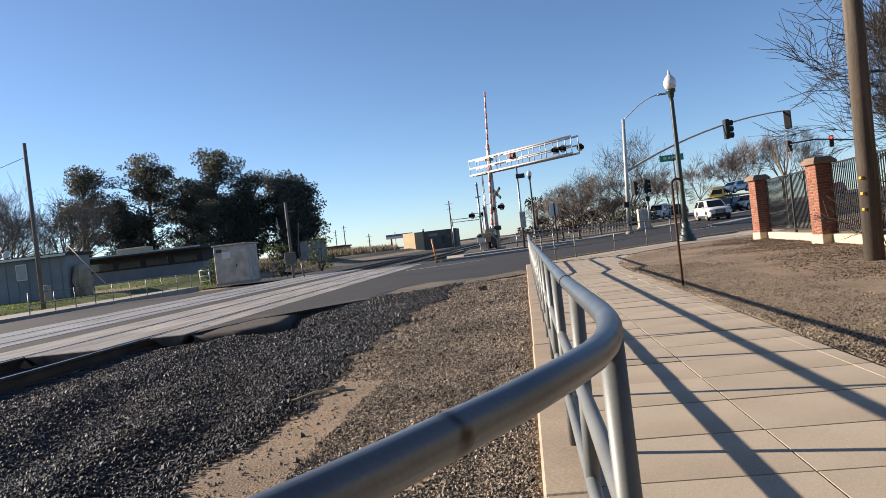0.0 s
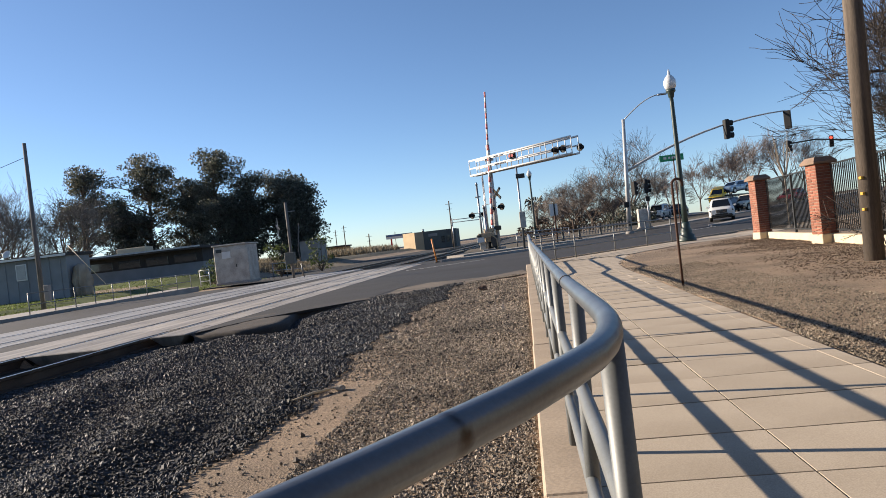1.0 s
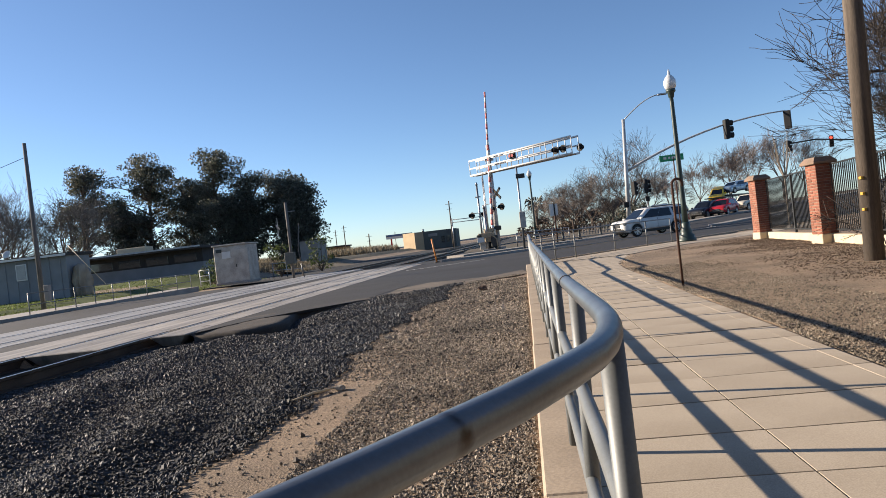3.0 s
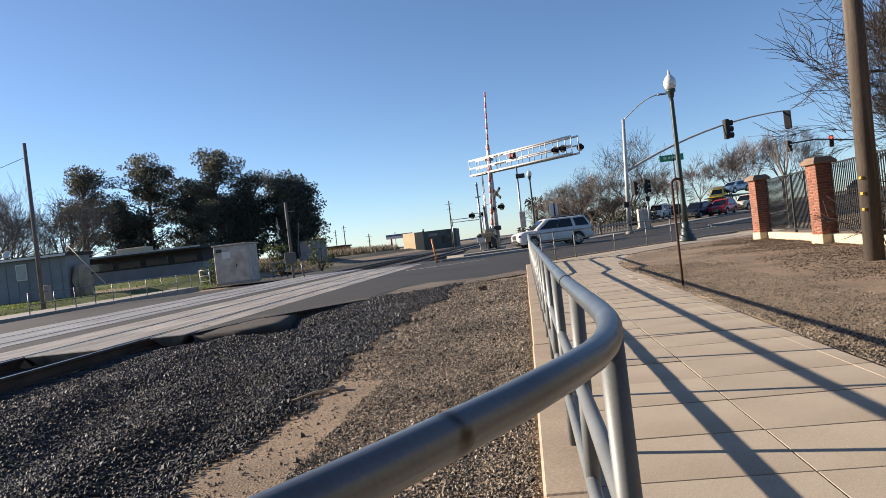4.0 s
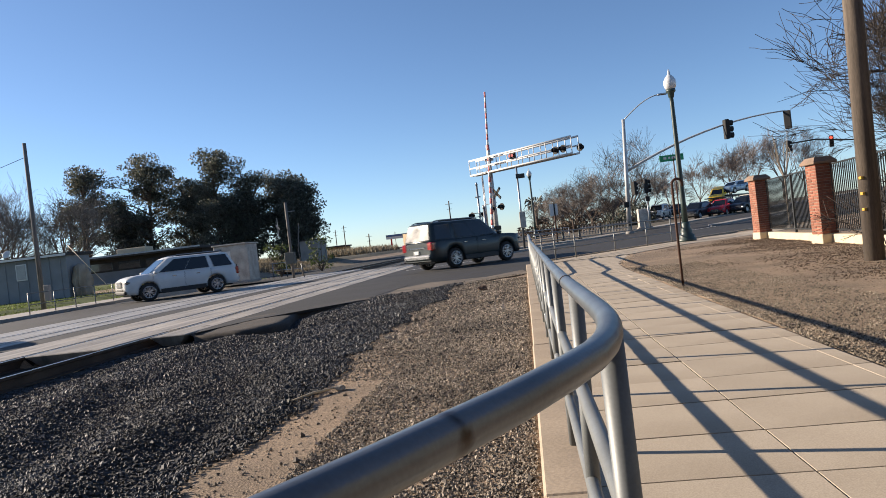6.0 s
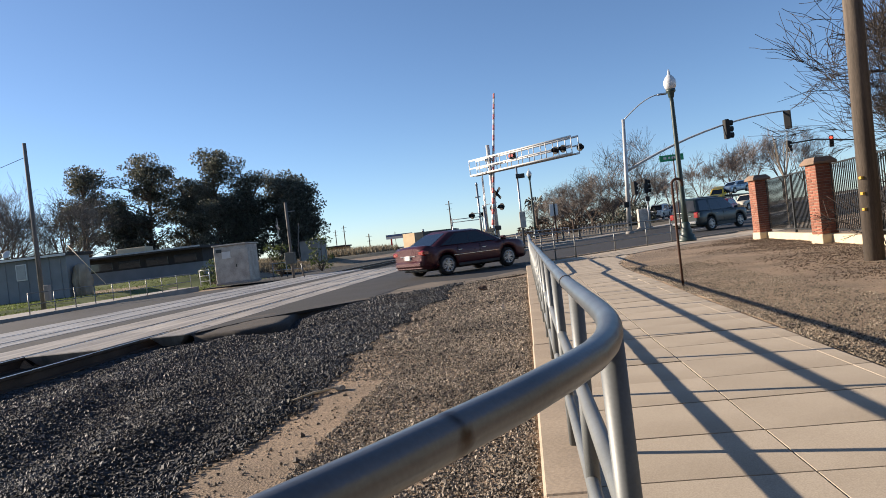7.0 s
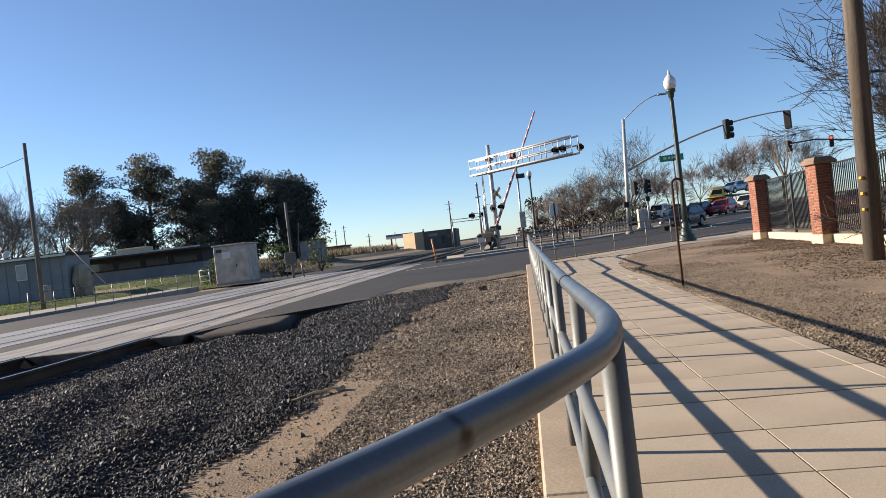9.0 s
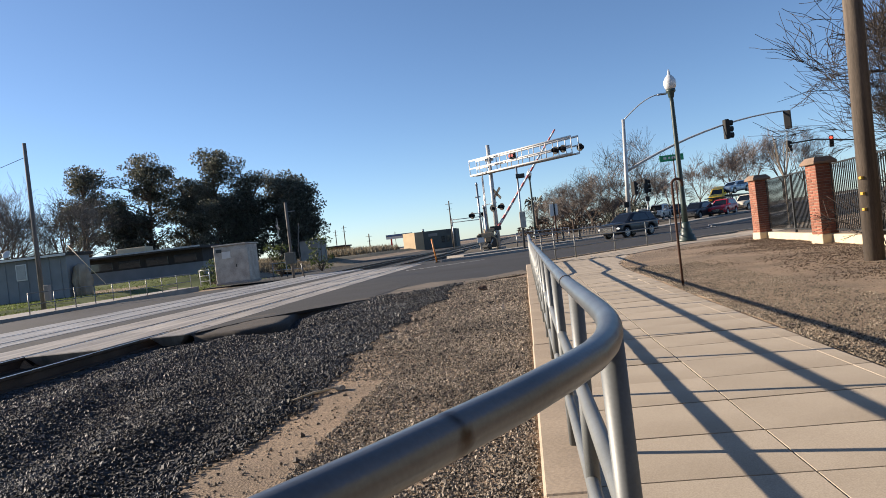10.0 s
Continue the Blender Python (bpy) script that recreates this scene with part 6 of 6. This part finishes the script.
def build_buildings():
    hut = thing("hut", "low grey boarded hut with a pale fascia and one window", "building")
    box_part("wall", hut, M_SIDING, (-39.1, 49.4, 1.6), (12.2, 2.8, 3.4), 0.02)
    box_part("roof", hut, M_ROOF, (-39.1, 49.4, 3.42), (12.6, 3.4, 0.22), 0.02)
    box_part("fascia", hut, M_WHITEPAINT, (-39.1, 47.66, 3.38), (12.6, 0.06, 0.16), 0.0)
    w = box_part("window", hut, M_WHITEPAINT, (-36.55, 47.96, 2.42), (0.85, 0.10, 1.2), 0.01)
    box_part("pane", w, M_LIGHTPANE, (-36.55, 47.90, 2.42), (0.69, 0.04, 1.04), 0.0)
    for k in range(14):
        box_part("batten", hut, M_SIDING, (-44.8 + k * 0.87, 47.98, 1.6), (0.06, 0.06, 3.3), 0.0)
    dish = thing("satellite_dish", "small white dish on the hut roof", "dish")
    bm = bmesh.new()
    add_lathe(bm, [(0.02, 0.0), (0.25, 0.05), (0.42, 0.16), (0.44, 0.17), (0.40, 0.20), (0.05, 0.06)], 16)
    bm.transform(Matrix.Translation((-37.3, 47.7, 3.80)) @ Matrix.Rotation(radians(65), 4, "X") @ Matrix.Scale(0.72, 4))
    part("bowl", bm, M_WHITEPAINT, dish)
    tube_part("stem", dish, M_GALV, [(-37.3, 47.8, 3.45), (-37.3, 47.75, 3.8)], 0.03, 6)
    long = thing("depot_building", "long low building with a dark overhanging roof", "building")
    box_part("wall", long, M_SIDING, (-35.8, 64, 1.5), (14.0, 6, 2.2), 0.02)
    box_part("roof", long, M_ROOF, (-35.8, 63.4, 3.22), (15.2, 8.0, 0.26), 0.03)
    # dark box for the porch under the roof; its shade is put into colour
    box_part("porch_shade_band", long, M_ROOF, (-35.8, 63.96, 2.52), (14.1, 6.04, 1.2), 0.02)
    for k in range(5):
        w = box_part("window", long, M_PANE, (-41.2 + 2.7 * k, 60.93, 2.40), (2.1, 0.08, 0.7), 0.01)
    box_part("roof_unit", long, M_STUCCO, (-36.0, 62.5, 3.65), (2.8, 1.5, 0.5), 0.04)
    box_part("roof_edge", long, M_GALV, (-35.8, 59.38, 3.30), (15.2, 0.06, 0.14), 0.0)
    tarp = thing("covered_stack", "pale canvas-covered stack beside the hut", "tarp")
    bm = bmesh.new()
    add_lathe(bm, [(0.6, 0.0), (0.62, 0.5), (0.56, 1.2), (0.52, 1.8), (0.38, 2.3), (0.1, 2.5)], 40, (-32.45, 48.7, 0.12))
    for v in bm.verts:
        v.co += Vector((v.co.x + 32.45, v.co.y - 48.7, 0)) * 0.75 * noise.noise(Vector((v.co.x * 7, v.co.y * 7, v.co.z * 0.9)))
    part("canvas", bm, M_CURB, tarp)
    lean = thing("leaning_pole", "thin pale pole leaning beside the hut", "pole")
    tube_part("shaft", lean, M_STUCCO, [(-28.9, 46, 0.9), (-31.4, 46, 3.9)], 0.03, 8)
    shed = thing("metal_shed", "weathered beige metal relay shed with a flat roof", "shed")
    box_part("wall", shed, M_SILVERBOX, (-19.35, 46.0, 1.25), (2.25, 2.0, 2.5), 0.03)
    box_part("roof", shed, M_SILVERBOX, (-19.35, 46.0, 2.56), (2.4, 2.15, 0.10), 0.02)
    d = box_part("door", shed, M_SILVERBOX, (-18.6, 44.98, 1.2), (0.95, 0.05, 2.1), 0.01)
    box_part("handle", d, M_BLACKIRON, (-18.95, 44.93, 1.15), (0.06, 0.05, 0.2), 0.01)
    box_part("notice", shed, M_WHITEPAINT, (-19.6, 44.97, 1.9), (0.6, 0.03, 0.45), 0.0)
    box_part("vent", shed, M_BLACKIRON, (-20.1, 44.98, 2.2), (0.4, 0.03, 0.22), 0.0)
    box_part("skid", shed, M_GREYCON, (-19.35, 46.0, 0.02), (2.35, 2.1, 0.16), 0.02)
    ladder = thing("steel_steps", "white steel steps rail beside the shed", "rail")
    for x in (-21.4, -20.75):
        tube_part("post", ladder, M_WHITEPAINT, [(x, 44.6, 0), (x, 44.6, 1.1)], 0.03, 6)
    for z in (0.35, 0.7, 1.08):
        tube_part("bar", ladder, M_WHITEPAINT, [(-21.4, 44.6, z), (-20.75, 44.6, z)], 0.025, 6)
    hut2 = thing("relay_hut", "small grey concrete relay hut beside the tracks", "building")
    box_part("wall", hut2, M_GREYCON, (-27.9, 92, 1.7), (2.4, 4, 3.4), 0.02)
    box_part("roof", hut2, M_ROOF, (-27.9, 92, 3.45), (2.7, 4.3, 0.14), 0.02)
    sp = thing("railway_signal", "weathered railway signal post with a crossbuck and box", "signal post")
    tube_part("post", sp, M_GREYPOLE, [(-13.7, 40.6, -0.05), (-13.7, 40.6, 4.5)], 0.085, 10)
    tube_part("strut", sp, M_GREYPOLE, [(-13.05, 40.6, 0.0), (-13.25, 40.6, 1.6), (-13.05, 40.6, 3.2)], 0.03, 6)
    tube_part("arm", sp, M_GALV, [(-13.7, 40.6, 3.95), (-13.2, 40.6, 3.95)], 0.025, 6)
    box_part("equipment_box", sp, M_OLIVE, (-13.75, 40.5, 1.2), (0.62, 0.3, 0.7), 0.03)
    for a in (40, -40):
        bm = bmesh.new()
        add_box(bm, 0, 0, 0, 1.1, 0.03, 0.12, Matrix.Translation((-14.3, 40.5, 3.1)) @ Matrix.Rotation(radians(100), 4, "Z") @ Matrix.Rotation(radians(a + 50), 4, "Y"))
        part("crossbuck", bm, M_SILVERBOX, sp)
    tan = thing("warehouse", "tan block building with an olive-grey hall behind", "building")
    box_part("front_block", tan, M_TANWALL, (0, 0, 2.0), (5.2, 5.2, 4.6), 0.02, "", pose(-25.6, 171, 0, 0, 0, -48))
    box_part("hall", tan, M_OLIVE, (-20.2, 174, 2.1), (8.2, 10, 4.4), 0.02)
    box_part("sign_panel", tan, M_GREYCON, (-21.6, 168.9, 3.3), (2.2, 0.1, 0.7), 0.0)
    for x in (-19.2, -18.0):
        box_part("window", tan, M_PANE, (x, 168.95, 2.0), (0.8, 0.1, 1.5), 0.0)
    tube_part("roof_vent", tan, M_GALV, [(-24.0, 170, 4.2), (-24.0, 170, 4.9)], 0.3, 10)
    barn = thing("open_barn", "low dark-roofed open barn in the far field", "building")
    box_part("roof", barn, M_ROOF, (-56, 205, 3.6), (9, 8, 0.4), 0.05)
    box_part("wall", barn, M_TANWALL, (-56, 208, 1.8), (8.4, 1.0, 3.4), 0.02)
    blue = thing("filling_station", "white and blue flat canopy in the distance", "building")
    box_part("canopy", blue, M_WHITEPAINT, (-43.5, 250, 5.0), (9.5, 6, 0.9), 0.02)
    box_part("canopy_band", blue, M_BLUEROOF, (-43.5, 246.9, 5.7), (9.5, 0.2, 0.7), 0.0)
    for x in (-47, -40):
        box_part("column", blue, M_REDPAINT, (x, 250, 2.3), (0.5, 0.5, 4.6), 0.0)
    for x, y, h in ((-14.0, 140, 9.2), (-55, 205, 8.5), (-46.5, 182, 8.6), (-33, 150, 4.9), (-60, 330, 9)):
        p = thing("telegraph_pole", "far wooden telegraph pole with a crossarm", "utility pole", "far telegraph poles")
        tube_part("shaft", p, M_POLEWOOD, [(x, y, -0.1), (x, y, h)], [0.16, 0.11], 8)
        tube_part("crossarm", p, M_POLEWOOD, [(x - 0.7, y, h - 0.6), (x + 0.7, y, h - 0.6)], 0.04, 6)
        tube_part("lower_crossarm", p, M_POLEWOOD, [(x - 0.5, y, h - 1.6), (x + 0.5, y, h - 1.6)], 0.04, 6)
    bridge = thing("signal_gantry", "far dark signal gantry over the tracks", "signal gantry")
    for x in (-12.8, -7.2):
        tube_part("leg", bridge, M_GALV, [(x, 130, -0.2), (x, 130, 5.4)], 0.10, 8)
    for z in (4.6, 5.1):
        tube_part("beam", bridge, M_GALV, [(-12.8, 130, z), (-7.2, 130, z)], 0.07, 6)
    # green bank
    xs, ys = np.arange(-50, -21.2, 0.8), np.arange(26, 58, 0.8)
    verts = [(x, y, height(x, y) + 0.09) for y in ys for x in xs]
    w = len(xs)
    faces = [(j * w + i, j * w + i + 1, (j + 1) * w + i + 1, (j + 1) * w + i) for j in range(len(ys) - 1) for i in range(w - 1)]
    tagged(new("grass_bank", from_arrays("grass_bank", verts, faces, M_GRASS, True)), "green grassed bank beside the pavement", "grass", kind="structure")
    # rough field beside the tracks; the eucalyptus shade is put into its colour
    xs, ys = np.arange(-64, -24.6, 1.3), np.arange(58, 176, 2.0)
    verts = [(x, y, height(x, y) + 0.03 + 0.05 * noise.noise(Vector((x * 0.3, y * 0.3, 6)))) for y in ys for x in xs]
    w = len(xs)
    faces = [(j * w + i, j * w + i + 1, (j + 1) * w + i + 1, (j + 1) * w + i) for j in range(len(ys) - 1) for i in range(w - 1)]
    tagged(new("field", from_arrays("field", verts, faces, M_FIELD, True)), "rough weedy field beside the tracks, colour darkened for tree shade", "field", kind="structure")
    # left pavement
    bm = bmesh.new()
    add_prism(bm, [(-22.2, 22), (-18.9, 22), (-19.4, 31), (-20.3, 42), (-22.0, 42)], -0.2, 0.12)
    setting("pavement_left", bm, M_GREYCON, "light concrete pavement along the tracks", "pavement")
    # unseen walls, added behind and beside the walk to block sky light
    bm = bmesh.new()
    add_box(bm, 14, -7.4, 4.5, 46, 0.4, 9.2)
    setting("sky_blocker_south", bm, M_OLIVE, "plain olive-grey wall added unseen behind the camera to block sky light", "wall")
    bm = bmesh.new()
    add_box(bm, 14.2, 6.0, 3.5, 0.4, 26, 7.2)
    setting("sky_blocker_east", bm, M_OLIVE, "plain olive-grey wall added unseen at the right to block sky light", "wall")
    # distance: a flat strip, its haze painted in as pale blue-grey
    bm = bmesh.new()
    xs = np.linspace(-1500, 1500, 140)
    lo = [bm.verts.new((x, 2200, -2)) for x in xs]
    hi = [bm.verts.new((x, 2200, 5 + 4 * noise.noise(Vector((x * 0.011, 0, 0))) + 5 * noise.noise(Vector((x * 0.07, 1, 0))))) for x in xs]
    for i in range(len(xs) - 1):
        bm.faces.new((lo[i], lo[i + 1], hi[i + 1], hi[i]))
    setting("backdrop", bm, M_PAINTEDHAZE, "far backdrop strip with haze painted into its colour", "distance")


build_buildings()
build_plants()
build_litter()


# ---- what moves ----
def motions():
    white = [(0.0, 16.9, 66.0), (1.0, 16.9, 63.0), (2.0, 14.5, 57.2), (2.5, 11.5, 51.6), (2.7, 10.3, 50.4), (3.8, 3.74, 47.74), (4.0, 1.82, 47.14), (4.2, -0.05, 46.55), (4.5, -2.62, 45.07), (4.7, -4.1, 43.99), (5.0, -7.06, 41.13), (5.2, -8.74, 39.15), (5.5, -11.2, 35.99), (5.7, -13.17, 33.83), (6.5, -20.6, 26.4), (10.0, -54.0, -10.0)]
    drive(CARS["white"], white, 250)
    dark = lane(22.5, [(0.0, -81.0), (5.0, 2.7), (5.3, 7.7), (5.5, 10.8), (5.7, 14.5), (6.3, 26.2)])
    dark += lane(22.45, [(6.8, 36.2)]) + lane(21.8, [(7.2, 44.2)]) + lane(20.6, [(7.8, 55.0)]) + lane(20.0, [(10.0, 94.0)])
    drive(CARS["dark"], dark, 47)
    maroon = lane(18.5, [(0.0, -105.0), (6.0, -0.5), (6.8, 13.4)])
    maroon += [(7.2, 0.05, 26.85), (7.5, 3.95, 30.80), (7.8, 7.45, 33.6), (8.0, 9.75, 35.3), (8.5, 15.6, 40.6), (9.0, 21.2, 46.6), (10.0, 32.2, 58.5)]
    drive(CARS["maroon"], maroon, 47)
    drive(CARS["queue"], [(0.0, 22.4, 80.5), (1.6, 21.6, 79.6), (3.4, 18.4, 76.0), (4.2, 17.9, 75.4), (10.0, 17.85, 75.3)], 228)
    drive(CARS["red"], [(0.0, 41.0, 99.0), (1.6, 27.5, 84.5), (2.4, 22.0, 78.2), (3.2, 20.8, 76.7), (10.0, 20.75, 76.6)], 228)
    drive(CARS["navy"], [(0.0, 74.0, 128.0), (5.2, 34.0, 88.0), (6.2, 20.6, 74.2), (6.8, 18.0, 70.0), (7.5, 17.3, 65.0), (8.6, 14.5, 59.6), (9.0, 12.3, 56.6), (9.4, 10.5, 54.2), (9.7, 9.0, 52.6), (10.0, 7.35, 51.0)], 225)
    swing = Matrix.Translation(PIVOT) @ Matrix.Rotation(ARM_WAY, 4, "Z")
    rows = [(t, swing @ Matrix.Rotation(radians(a), 4, "Y")) for t, a in GATE]
    walk(CARS["arm"], rows)


GATE = [(0.0, 4), (6.4, 4), (6.8, 6), (7.1, 10), (7.5, 15), (8.0, 19.6), (8.5, 25.4), (9.0, 30.2), (9.5, 37), (10.0, 43)]
motions()
